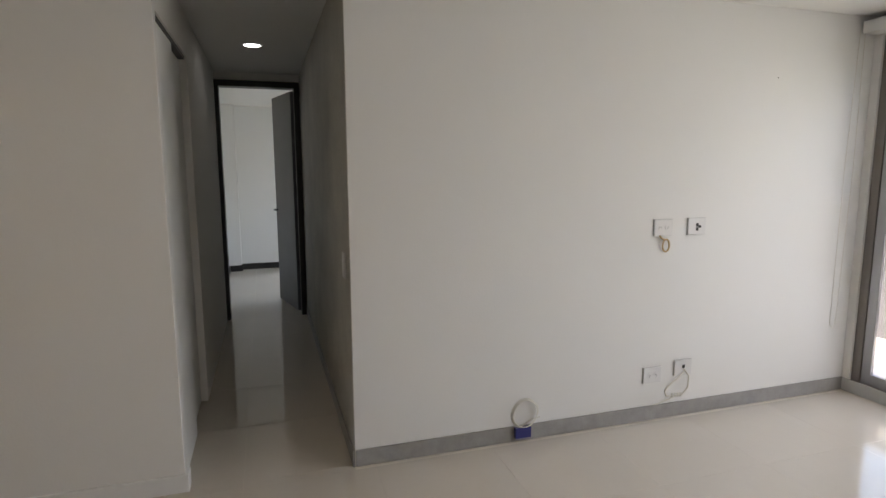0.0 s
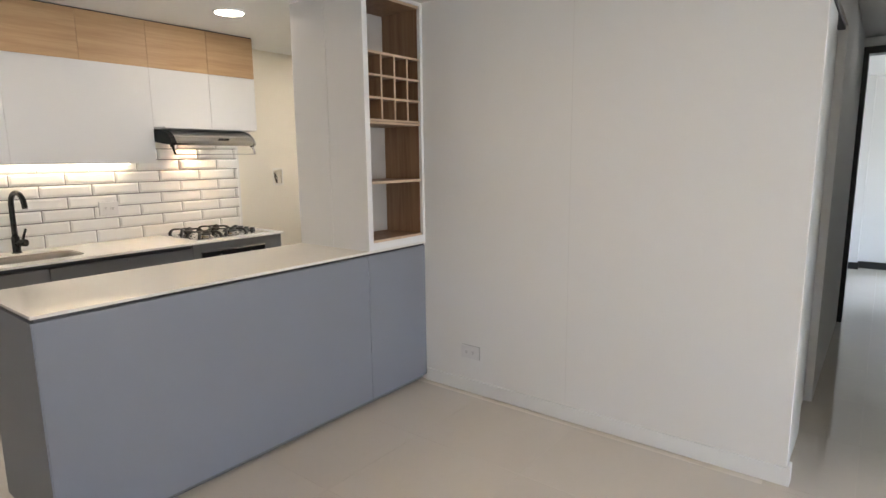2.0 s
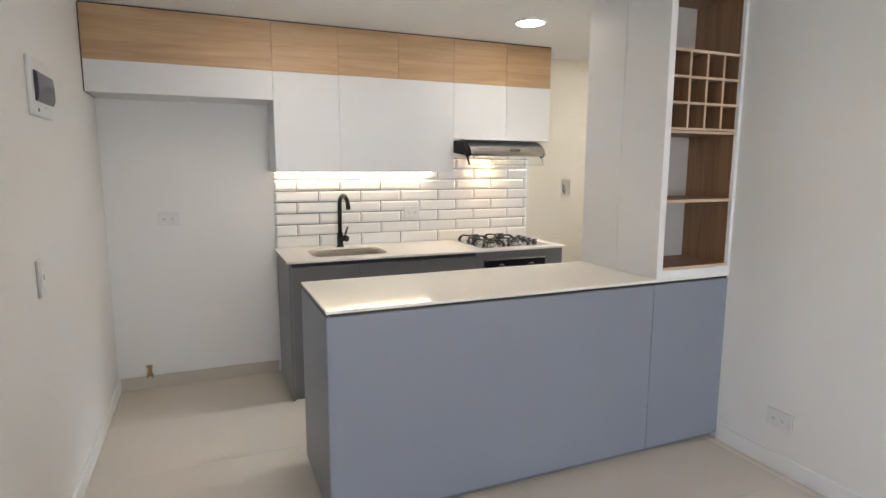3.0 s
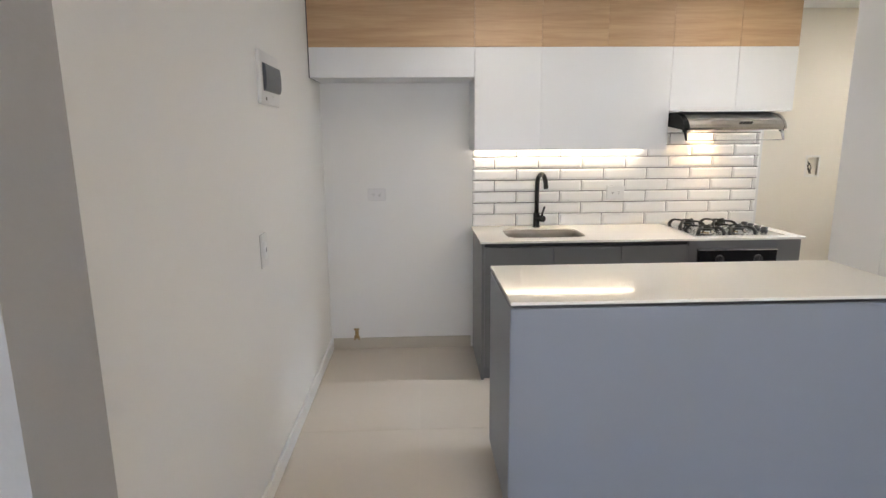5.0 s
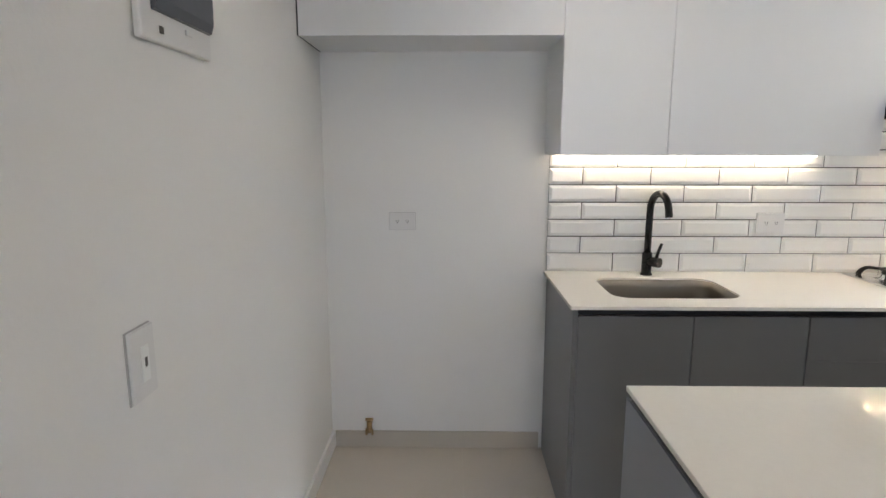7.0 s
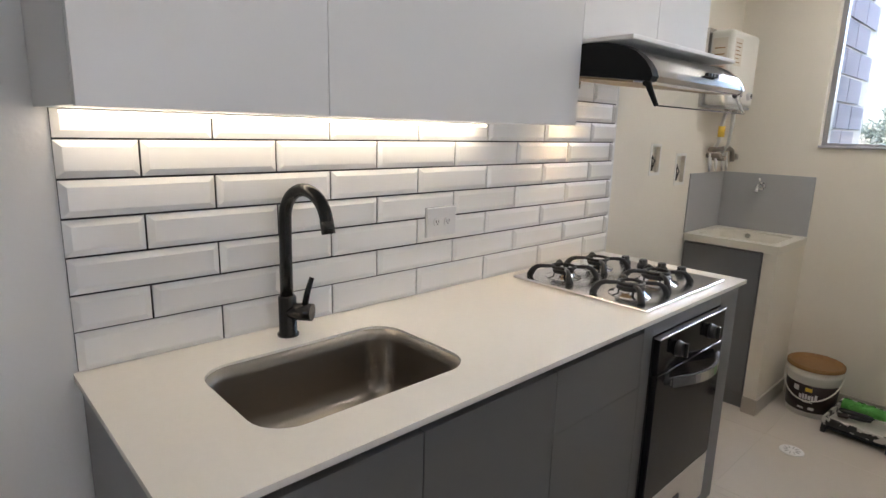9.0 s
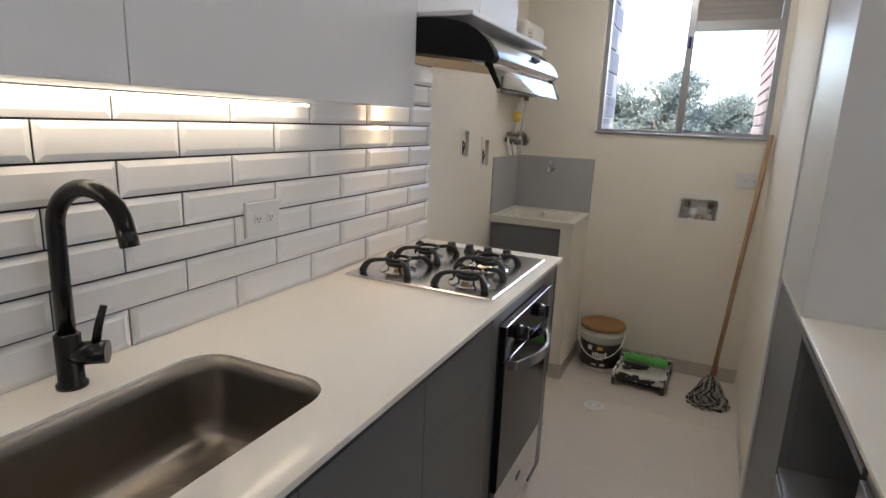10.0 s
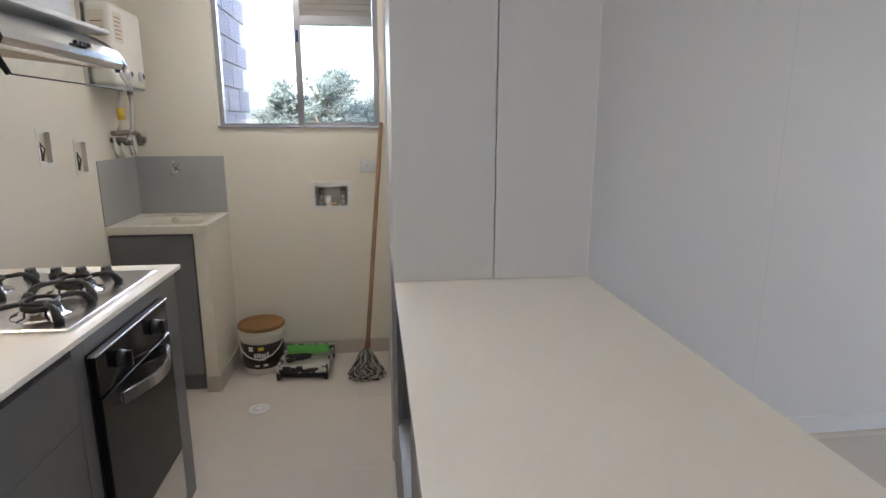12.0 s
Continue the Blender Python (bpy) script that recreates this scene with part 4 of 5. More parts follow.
def sash(x0, x1, y):
    bm = bmesh.new()
    box(bm, x0, x0 + 0.055, y, y + 0.03, 0.077, 2.133, 0.002)
    box(bm, x1 - 0.055, x1, y, y + 0.03, 0.077, 2.133, 0.002)
    box(bm, x0 + 0.055, x1 - 0.055, y, y + 0.03, 2.07, 2.133, 0.002)
    box(bm, x0 + 0.055, x1 - 0.055, y, y + 0.03, 0.077, 0.145, 0.002)
    box(bm, x0 + 0.055, x1 - 0.055, y, y + 0.03, 1.03, 1.10, 0.002)
    s = part("sash", bm, M_ALU, balc)
    for z0, z1 in ((0.146, 1.029), (1.101, 2.069)):
        g = part("pane", cube(x0 + 0.056, x1 - 0.056, y + 0.012, y + 0.018, z0, z1), M_GLASS, s, "clear glass pane")
        g.visible_shadow = False


sash(1.59, 2.928, -7.912)
sash(0.26, 1.64, -7.95)
sash(-1.04, 0.32, -7.912)
blind = thing("roller_blind", "rolled-up white blind in a pelmet above the balcony door", "blind")
part("pelmet", cube(-1.2, 3.019, -7.855, -7.735, 2.205, 2.275, 0.004), M_TRIM, blind)
part("chain", tube(bmesh.new(), [(3.005, -7.74, 2.22), (3.008, -7.75, 1.4), (3.006, -7.72, 0.46), (3.008, -7.70, 0.425), (3.006, -7.675, 0.46), (3.008, -7.68, 1.4), (3.005, -7.70, 2.22)], 0.0014, 6), M_CABLE, blind, "thin white pull cord")
structure("balcony_floor", cube(-1.6, 6.4, -9.4, -7.98, -0.2, -0.01), M_CONCRETE, "concrete balcony floor", "floor")
structure("balcony_side_wall", cube(6.28, 6.4, -9.28, -7.985, -0.01, CEIL - 0.001), M_SLATE, "dark grey balcony side wall", "wall")
structure("balcony_parapet", cube(-1.6, 6.4, -9.4, -9.28, -0.01, 0.95), M_SLATE, "dark grey balcony parapet", "wall")
structure("parapet_cap", cube(-1.6, 6.4, -9.42, -9.26, 0.951, 0.985, 0.004), M_TRIM, "white coping on the parapet", "trim")
structure("parapet_stripe", cube(3.56, 3.70, -9.2795, -9.276, 0, 0.95), M_TRIM, "bare white strip on the parapet", "trim")
r, p = plate(3.90, -9.2798, 0.42, 180, 0.130, 0.085, "white double outlet on the balcony parapet")
slots(p, (-0.022, 0.022))

# ---- hallway ----
closet = thing("closet_door", "white sliding closet doors with a dark top track", "closet", kind="structure")
part("sliding_panel", cube(3.125, 3.62, -3.932, -3.910, 0.005, 2.045, 0.002), M_TRIM, closet)
part("sliding_panel", cube(3.60, 4.095, -3.905, -3.883, 0.005, 2.045, 0.002), M_TRIM, closet)
part("top_track", cube(3.125, 4.095, -3.935, -3.875, 2.050, 2.068), M_SHADOWGAP, closet, "dark aluminium track")
d = thing("door_1", "dark grey bedroom door, standing open on a black frame", "door", kind="structure")
bmd = bmesh.new()
box(bmd, 6.075, 6.215, -3.980, -3.942, 0, 2.236, 0.002)
box(bmd, 6.075, 6.215, -4.692, -4.642, 0, 2.236, 0.002)
box(bmd, 6.075, 6.215, -4.642, -3.980, 2.181, 2.236, 0.002)
part("door_frame", bmd, M_FRAMEBLK, d, "black door frame")
leaf = part("door_leaf", cube(0, 0.66, -0.018, 0.018, 0.012, 2.172, 0.002), M_DOOR, d, "dark grey door leaf")
leaf.matrix_local = pose(6.225, -4.632, 0, 0, 0, 14)
part("handle", tube(bmesh.new(), [(0.60, 0.018, 1.0), (0.60, 0.055, 1.0), (0.50, 0.058, 1.0)], 0.009, 10), M_BLACKPL, leaf, "black lever handle")
part("handle", tube(bmesh.new(), [(0.60, -0.018, 1.0), (0.60, -0.055, 1.0), (0.50, -0.058, 1.0)], 0.009, 10), M_BLACKPL, leaf, "black lever handle")
bw = thing("window_2", "white bedroom window frame", "window", kind="structure")
bmf = bmesh.new()
wall_y(bmf, 6.601, 8.599, -6.58, -6.53, 0.851, 2.149, ((6.65, 7.58, 0.90, 2.10), (7.62, 8.55, 0.90, 2.10)))
part("window_frame", bmf, M_ALU, bw)

# ---- laundry: window ----
lw = thing("window_1", "aluminium laundry window, two panes and a louvre on top", "window", kind="structure")
W0, W1, WZ0, WZ1 = WIN
WX = LX + 0.05
bmf = bmesh.new()
MY = -0.888
wall_x(bmf, WX, WX + 0.045, W0 + 0.001, W1 - 0.001, WZ0 + 0.001, WZ1 - 0.001, ((W0 + 0.030, MY - 0.012, WZ0 + 0.030, WZ1 - 0.03), (MY + 0.012, W1 - 0.025, WZ0 + 0.025, WZ1 - 0.03)))
part("window_frame", bmf, M_ALU, lw)
part("mullion", cube(WX - 0.014, WX - 0.001, MY - 0.022, MY + 0.014, WZ0 + 0.012, WZ1 - 0.01, 0.002), M_ALU, lw)
part("window_sill", cube(LX - 0.012, WX - 0.001, W0 + 0.001, W1 - 0.001, WZ0 + 0.0005, WZ0 + 0.012, 0.002), M_ALU, lw, "aluminium sill")
part("latch", cube(WX - 0.024, WX - 0.0145, MY - 0.010, MY + 0.004, 1.80, 1.86, 0.003), M_BLUETAPE, lw, "blue latch")
p = part("pane", cube(WX + 0.020, WX + 0.025, MY + 0.013, W1 - 0.026, WZ0 + 0.026, WZ1 - 0.031), M_GLASS, lw)
p.visible_shadow = False
p = part("pane", cube(WX + 0.028, WX + 0.033, W0 + 0.031, MY - 0.013, WZ0 + 0.031, 1.888), M_GLASS, lw)
p.visible_shadow = False
part("transom", cube(WX - 0.008, WX + 0.040, W0 + 0.0305, MY - 0.0125, 1.890, 1.938, 0.002), M_ALU, lw)
for i in range(9):
    z = 1.945 + i * 0.031
    bml = bmesh.new()
    prism(bml, [(WX + 0.003, z - 0.005), (WX + 0.008, z - 0.006), (WX + 0.024, z + 0.029), (WX + 0.020, z + 0.031)], 1, W0 + 0.031, MY - 0.013)
    part("louvre_slat", bml, M_SLAT, lw)

# ---- laundry: sink corner ----
LS0, LS1 = 3.785, LX
lcab = thing("laundry_cabinet", "grey laundry cabinet with a plain door", "cabinet")
part("body", cube(LS0 + 0.030, LS1 - 0.002, -0.398, -0.002, 0.09, 0.650), M_DARKGREY, lcab)
part("top_rail", cube(LS0 + 0.029, LS0 + 0.042, -0.398, -0.002, 0.6505, 0.838), M_DARKGREY, lcab)
part("door", cube(LS0 + 0.010, LS0 + 0.0285, -0.392, -0.006, 0.095, 0.828, 0.0012), M_DARKGREY, lcab)
part("plinth", cube(LS0 + 0.045, LS1 - 0.002, -0.398, -0.002, 0, 0.0895), M_PLINTH, lcab)
structure("laundry_half_wall", cube(LS0 + 0.006, LS1, -0.462, -0.401, -0.01, 0.838), M_CREAM, "low cream plastered side wall of the laundry sink")
skirting("baseboard_half_wall", cube(LS0 - 0.004, LS1 - 0.011, -0.472, -0.4625, 0, 0.085, 0.002), M_SKIRT, "beige porcelain skirting")
skirting("baseboard_half_wall_end", cube(LS0 - 0.004, LS0 + 0.0055, -0.462, -0.401, 0, 0.085, 0.002), M_SKIRT, "beige porcelain skirting")
ls = thing("laundry_sink", "cream resin laundry sink with a washboard", "laundry sink")
rim = slab_with_hole([(LS0, -0.470), (LS1 - 0.0125, -0.470), (LS1 - 0.0125, -0.0065), (LS0, -0.0065)], rounded(LS0 + 0.055, LS1 - 0.07, -0.425, -0.05, 0.03), 0.840, 0.878)
part("rim", rim, M_CERAMIC, ls)
part("bowl", basin(LS0 + 0.055, LS1 - 0.07, -0.425, -0.05, 0.03, 0.868, 0.20), M_CERAMIC, ls)
part("overflow_drain", tube(bmesh.new(), [(LS1 - 0.078, -0.20, 0.852), (LS1 - 0.084, -0.20, 0.851)], 0.014, 14), M_CHROME, ls)
structure("splash_panel_north", cube(LS0 + 0.002, LS1 - 0.013, -0.006, -0.0005, 0.879, 1.192), M_GREYPANEL, "smooth grey splash panel", "splashback")
structure("splash_panel_east", cube(LX - 0.0125, LX - 0.0005, -0.464, -0.0005, 0.879, 1.192), M_GREYPANEL, "smooth grey splash panel", "splashback")
lt = thing("laundry_tap", "small chrome laundry tap on the wall", "faucet")
part("flange", tube(bmesh.new(), [(LX - 0.013, -0.214, 1.126), (LX - 0.019, -0.214, 1.126)], 0.022, 16), M_CHROME, lt)
part("body", tube(bmesh.new(), [(LX - 0.018, -0.214, 1.126), (LX - 0.075, -0.214, 1.126), (LX - 0.092, -0.214, 1.096)], 0.010, 12), M_CHROME, lt)
part("handle", tube(bmesh.new(), [(LX - 0.05, -0.214, 1.131), (LX - 0.05, -0.214, 1.156), (LX - 0.07, -0.218, 1.166)], 0.006, 10), M_CHROME, lt)

# ---- laundry: open wall boxes ----
for x0, x1, z0, z1 in BOXES:
    wb = thing("open_wall_box", "open electrical box in the wall with loose wires", "electrical box", group="open wall boxes")
    part("frame", wall_y(bmesh.new(), x0 - 0.008, x1 + 0.008, -0.0025, -0.0003, z0 - 0.008, z1 + 0.008, ((x0 + 0.006, x1 - 0.006, z0 + 0.006, z1 - 0.006),)), M_BOXWHITE, wb)
    part("back", cube(x0, x1, 0.020, 0.030, z0, z1), M_CREAM, wb)
    bmc = bmesh.new()
    for k in range(3):
        xa = x0 + 0.012 + 0.005 * k
        tube(bmc, [(xa, 0.019, z1 - 0.02 - 0.01 * k), (xa + 0.012, 0.008, z1 - 0.05), (xa + 0.02 * math.sin(k * 2.1), -0.004, z0 + 0.05 + 0.012 * k), (xa + 0.025, 0.012, z0 + 0.015)], 0.003, 6)
    part("wires", bmc, M_SLOT, wb, "loose dark wires")

# ---- laundry: washer box ----
Y0, Y1, Z0, Z1 = WBOX
wbx = thing("washer_box", "white recessed washer box with two valves", "washer box")
part("frame", wall_x(bmesh.new(), LX - 0.008, LX - 0.0004, Y0 - 0.012, Y1 + 0.012, Z0 - 0.012, Z1 + 0.012, ((Y0 + 0.018, Y1 - 0.018, Z0 + 0.016, Z1 - 0.018),)), M_BOXWHITE, wbx)
bmb = bmesh.new()
box(bmb, LX + 0.055, LX + 0.065, Y0 + 0.001, Y1 - 0.001, Z0 + 0.001, Z1 - 0.001)
box(bmb, LX, LX + 0.055, Y0 + 0.001, Y0 + 0.006, Z0 + 0.001, Z1 - 0.001)
box(bmb, LX, LX + 0.055, Y1 - 0.006, Y1 - 0.001, Z0 + 0.001, Z1 - 0.001)
box(bmb, LX, LX + 0.055, Y0 + 0.006, Y1 - 0.006, Z0 + 0.001, Z0 + 0.012)
box(bmb, LX, LX + 0.055, Y0 + 0.006, Y1 - 0.006, Z1 - 0.006, Z1 - 0.001)
part("recess", bmb, M_BOXWHITE, wbx)
for y in (-0.985, -1.105):
    v = part("valve", tube(bmesh.new(), [(LX + 0.026, y, Z0 + 0.012), (LX + 0.026, y, Z0 + 0.085)], [0.014, 0.011], 12), M_STEEL, wbx, "steel angle valve")
    part("valve_knob", tube(bmesh.new(), [(LX + 0.026, y, Z0 + 0.086), (LX + 0.026, y, Z0 + 0.110)], [0.017, 0.015], 12), M_SINK, v)
    part("valve_outlet", tube(bmesh.new(), [(LX + 0.02, y, Z0 + 0.045), (LX + 0.002, y, Z0 + 0.040)], 0.013, 12), M_CHROME, v)
part("drain_stub", tube(bmesh.new(), [(LX + 0.027, -1.02, Z0 + 0.0125), (LX + 0.027, -1.02, Z0 + 0.07)], 0.020, 16), M_BOXWHITE, wbx)
part("drain_cap", tube(bmesh.new(), [(LX + 0.02, -1.06, Z0 + 0.0125), (LX + 0.02, -1.06, Z0 + 0.03)], 0.018, 14), M_BRASS, wbx)

# ---- laundry: water heater and pipes ----
heat = thing("water_heater", "white wall-mounted gas water heater with faded labels", "water heater")
GX0, GX1, GY, GZ0, GZ1 = 3.790, 4.140, -0.135, 1.54, 1.90
part("housing", cube(GX0, GX1, GY, -0.022, GZ0, GZ1, 0.022, 4), M_HEATER, heat)
part("back_plate", cube(GX0 - 0.012, GX1 + 0.005, -0.0215, -0.0005, GZ0 - 0.01, GZ1 + 0.012, 0.002), M_STEEL, heat)
part("label", cube(GX0 + 0.03, GX0 + 0.12, GY - 0.0012, GY - 0.0002, 1.73, 1.86), M_LABEL, heat, "faded printed label")
part("label", cube(GX0 - 0.0012, GX0 - 0.0002, -0.11, -0.04, 1.64, 1.86), M_LABEL, heat, "faded printed label")
for k in range(6):
    z, w = 1.745 + 0.018 * k, (0.06, 0.05, 0.066, 0.044, 0.058, 0.062)[k]
    part("print_mark", cube(GX0 + 0.04, GX0 + 0.04 + w, GY - 0.0020, GY - 0.0013, z, z + 0.004), M_LID, heat)
    part("print_mark", cube(GX0 - 0.0020, GX0 - 0.0013, -0.10, -0.10 + w * 0.8, 1.66 + 0.03 * k, 1.665 + 0.03 * k), M_LID, heat)
part("bottom_tray", cube(GX0 + 0.01, GX1 - 0.01, GY + 0.008, -0.022, GZ0 - 0.012, GZ0 - 0.0005, 0.002), M_ALU, heat)
for x in (GX0 + 0.13, GX0 + 0.27):
    k = part("knob", tube(bmesh.new(), [(x, GY, GZ0 + 0.055), (x, GY - 0.018, GZ0 + 0.055)], [0.022, 0.019], 18), M_PLATE, heat)
    part("knob_ring", tube(bmesh.new(), [(x, GY - 0.0185, GZ0 + 0.055), (x, GY - 0.020, GZ0 + 0.055)], 0.012, 16), M_SLOT, k)
for i in range(6):
    part("vent_slot", cube(GX0 + 0.03 + 0.012 * i, GX0 + 0.036 + 0.012 * i, GY - 0.001, GY - 0.0002, 1.60, 1.66), M_SLOT, heat)
pipes = thing("heater_pipes", "heater hoses with brass valves and yellow tape", "pipes")
part("gas_hose", tube(bmesh.new(), [(3.970, -0.075, 1.527), (3.970, -0.07, 1.50), (3.965, -0.06, 1.44), (3.980, -0.05, 1.36), (3.990, -0.03, 1.325)], 0.010, 10), M_HOSE, pipes)
part("nut", tube(bmesh.new(), [(3.970, -0.075, 1.527), (3.970, -0.074, 1.52)], 0.014, 8), M_PIPE, pipes)
part("water_hose", tube(bmesh.new(), [(4.070, -0.075, 1.527), (4.070, -0.075, 1.45), (4.080, -0.06, 1.34), (4.090, -0.03, 1.30)], 0.009, 10), M_HOSE, pipes)
part("nut", tube(bmesh.new(), [(4.070, -0.075, 1.527), (4.070, -0.075, 1.505)], 0.015, 8), M_PIPE, pipes)
part("yellow_valve", tube(bmesh.new(), [(3.968, -0.062, 1.44), (3.972, -0.060, 1.385)], 0.018, 8), M_YELLOW, pipes, "yellow taped joint")
part("manifold", tube(bmesh.new(), [(3.920, -0.035, 1.318), (4.030, -0.035, 1.318), (4.070, -0.035, 1.320), (4.170, -0.035, 1.322), (4.205, -0.04, 1.31), (4.210, -0.045, 1.25)], 0.013, 10), M_PIPE, pipes)
part("stop_valve", tube(bmesh.new(), [(3.970, -0.001, 1.285), (3.970, -0.075, 1.285)], 0.014, 12), M_PIPE, pipes)
part("stop_valve", tube(bmesh.new(), [(4.045, -0.001, 1.27), (4.045, -0.070, 1.27)], 0.014, 12), M_PIPE, pipes)
part("red_cap", tube(bmesh.new(), [(4.232, -0.05, 1.275), (4.255, -0.05, 1.275)], 0.018, 12), M_RED, pipes, "red valve cap")
for x in (3.935, 4.010, 4.105, 4.155):
    part("loop_hose", tube(bmesh.new(), [(x, -0.03, 1.30), (x - 0.006, -0.035, 1.24), (x + 0.006, -0.035, 1.205), (x + 0.026, -0.03, 1.24), (x + 0.03, -0.02, 1.30)], 0.006, 8), M_HOSE, pipes)

# ---- laundry: floor things ----
dr = thing("floor_drain", "round white floor drain grate", "drain", pose(3.572, -0.700, 0))
part("grate", lathe(bmesh.new(), [(0.050, 0.0), (0.050, 0.002), (0.046, 0.004), (0.01, 0.004)], n=32), M_PLATE, dr)
for i in range(10):
    a = 6.2832 * i / 10
    part("slot", tube(bmesh.new(), [(0.016 * math.cos(a), 0.016 * math.sin(a), 0.0042), (0.036 * math.cos(a), 0.036 * math.sin(a), 0.0042)], 0.0022, 6), M_SHADESLOT, dr)

pail = thing("paint_pail", "white paint pail with a dark printed band and ochre crusted lid", "paint bucket", pose(4.082, -0.632, 0))
pail.scale = (0.9, 0.9, 0.95)
part("pail_body", lathe(bmesh.new(), [(0.112, 0), (0.116, 0.004), (0.133, 0.225), (0.139, 0.228), (0.139, 0.243), (0.134, 0.246), (0.134, 0.262)], n=40), M_PAIL, pail)
part("printed_band", lathe(bmesh.new(), [(0.1185, 0.032), (0.1205, 0.032), (0.1318, 0.185), (0.1298, 0.185)], n=40), M_PAILBAND, pail, "dark brown printed band")
part("lid", lathe(bmesh.new(), [(0.138, 0.2625), (0.142, 0.265), (0.142, 0.281), (0.137, 0.286), (0.130, 0.284), (0.123, 0.268), (0.119, 0.265), (0.02, 0.264)], n=40), M_LID, pail, "ochre lid crusted with dried paint")
hpts = [(0.142 * math.cos(a), 0.142 * math.sin(a) , 0.236 - 0.135 * math.sin(math.pi * i / 16)) for i, a in [(i, radians(275 - 190 * i / 16)) for i in range(17)]]
part("handle", tube(bmesh.new(), hpts, 0.0038, 8), M_PAIL, pail, "thin white handle")
for i, (a, z, w, hh) in enumerate(((186, 0.160, 0.034, 0.020), (203, 0.121, 0.013, 0.032), (195.5, 0.117, 0.010, 0.024), (189, 0.117, 0.013, 0.024), (182, 0.119, 0.010, 0.028), (176, 0.119, 0.010, 0.028), (169, 0.117, 0.013, 0.024), (186, 0.090, 0.05, 0.005), (158, 0.158, 0.028, 0.028), (196, 0.055, 0.028, 0.014), (172, 0.052, 0.030, 0.010))):
    rb = 0.1165 + (z / 0.225) * 0.017 + 0.002
    ob = part("print_mark", cube(-0.0008, 0.0008, -w / 2, w / 2, -hh / 2, hh / 2), M_PLATE if i else M_YELLOW, pail)
    ob.matrix_local = pose(rb * math.cos(radians(a)), rb * math.sin(radians(a)), z, 0, 0, a)

tray = thing("paint_tray", "black paint tray smeared with white paint", "paint tray", pose(4.030, -0.880, 0, 0, 0, -3))
bmt = bmesh.new()
prism(bmt, [(-0.150, 0.055), (-0.150, 0.062), (-0.110, 0.064), (0.05, 0.040), (0.150, 0.036), (0.150, 0.030), (0.05, 0.032), (-0.110, 0.055)], 1, -0.125, 0.125)
part("ribbed_bed", bmt, M_TRAYPAINT, tray, "bed covered in white paint")
bmt = bmesh.new()
box(bmt, -0.158, 0.158, -0.138, -0.1255, 0.040, 0.082, 0.004)
box(bmt, -0.158, 0.158, 0.1255, 0.138, 0.040, 0.082, 0.004)
box(bmt, -0.160, -0.1505, -0.138, 0.138, 0.040, 0.080, 0.004)
box(bmt, 0.1505, 0.160, -0.138, 0.138, 0.040, 0.085, 0.004)
part("rim", bmt, M_SPLASH, tray, "paint-splashed rim")
for x, y in ((-0.150, -0.128), (-0.150, 0.128), (0.145, -0.128), (0.145, 0.128)):
    part("foot", cube(x - 0.012, x + 0.012, y - 0.010, y + 0.010, 0, 0.0395, 0.003), M_TRAYBLACK, tray, "black plastic foot")
part("underside", cube(-0.146, 0.146, -0.124, 0.124, 0.018, 0.0295, 0.003), M_TRAYBLACK, tray)
roller = thing("paint_roller", "paint roller with a fluffy green sleeve, lying on the tray", "paint roller", pose(4.035, -0.885, 0.096, 0, 0, -3))
bmr = bmesh.new()
rng = random.Random(4)
tube(bmr, [(0.035, -0.115, 0), (0.035, 0.115, 0)], 0.026, 16)
for k in range(420):
    a, y = rng.uniform(0, 6.2832), rng.uniform(-0.113, 0.113)
    p0 = Vector((0.035 + 0.0255 * math.cos(a), y, 0.0255 * math.sin(a)))
    p1 = p0 + Vector((math.cos(a) * 0.008, rng.uniform(-0.004, 0.004), math.sin(a) * 0.008))
    tube(bmr, [p0, p1], [0.0022, 0.0006], 4, False)
part("sleeve", bmr, M_GREENFUR, roller, "fluffy green sleeve")
part("wire", tube(bmesh.new(), [(0.035, -0.116, 0), (0.035, -0.132, 0), (-0.02, -0.132, 0.0), (-0.04, -0.05, 0.0), (-0.045, -0.03, 0.0)], 0.0035, 8), M_STEEL, roller)
part("grip", tube(bmesh.new(), [(-0.045, -0.03, 0.0), (-0.050, 0.0, 0.0), (-0.055, 0.09, 0.0), (-0.052, 0.105, 0.002)], [0.009, 0.013, 0.012, 0.008], 12), M_BLACKPL, roller, "black plastic grip")
brush = thing("paint_brush", "short paint brush with a dark handle, resting in the tray", "paint brush", pose(3.970, -0.840, 0.082, 0, 0, 20))
part("handle", tube(bmesh.new(), [(0, -0.07, 0), (0, -0.02, 0), (0, 0.02, 0)], [0.008, 0.011, 0.007], 10), M_BLACKPL, brush)
part("bristles", cube(-0.020, 0.020, 0.021, 0.065, -0.006, 0.006, 0.003), M_PAILBAND, brush, "dark bristles")

mop = thing("string_mop", "string mop with a wooden stick leaning in the corner", "mop")
MT, MB = Vector((4.209, -1.334, 1.370)), Vector((3.925, -1.228, 0.165))
part("stick", tube(bmesh.new(), [MB, MB.lerp(MT, 0.5), MT], 0.0125, 12), M_STICK, mop, "plain wooden stick")
part("socket", tube(bmesh.new(), [MB + Vector((-0.022, 0.006, -0.065)), MB + Vector((-0.012, 0.003, -0.03)), MB + Vector((0.014, -0.004, 0.035))], [0.018, 0.017, 0.0145], 14), M_RED, mop, "red-brown plastic socket")
bmm = bmesh.new()
rng = random.Random(9)
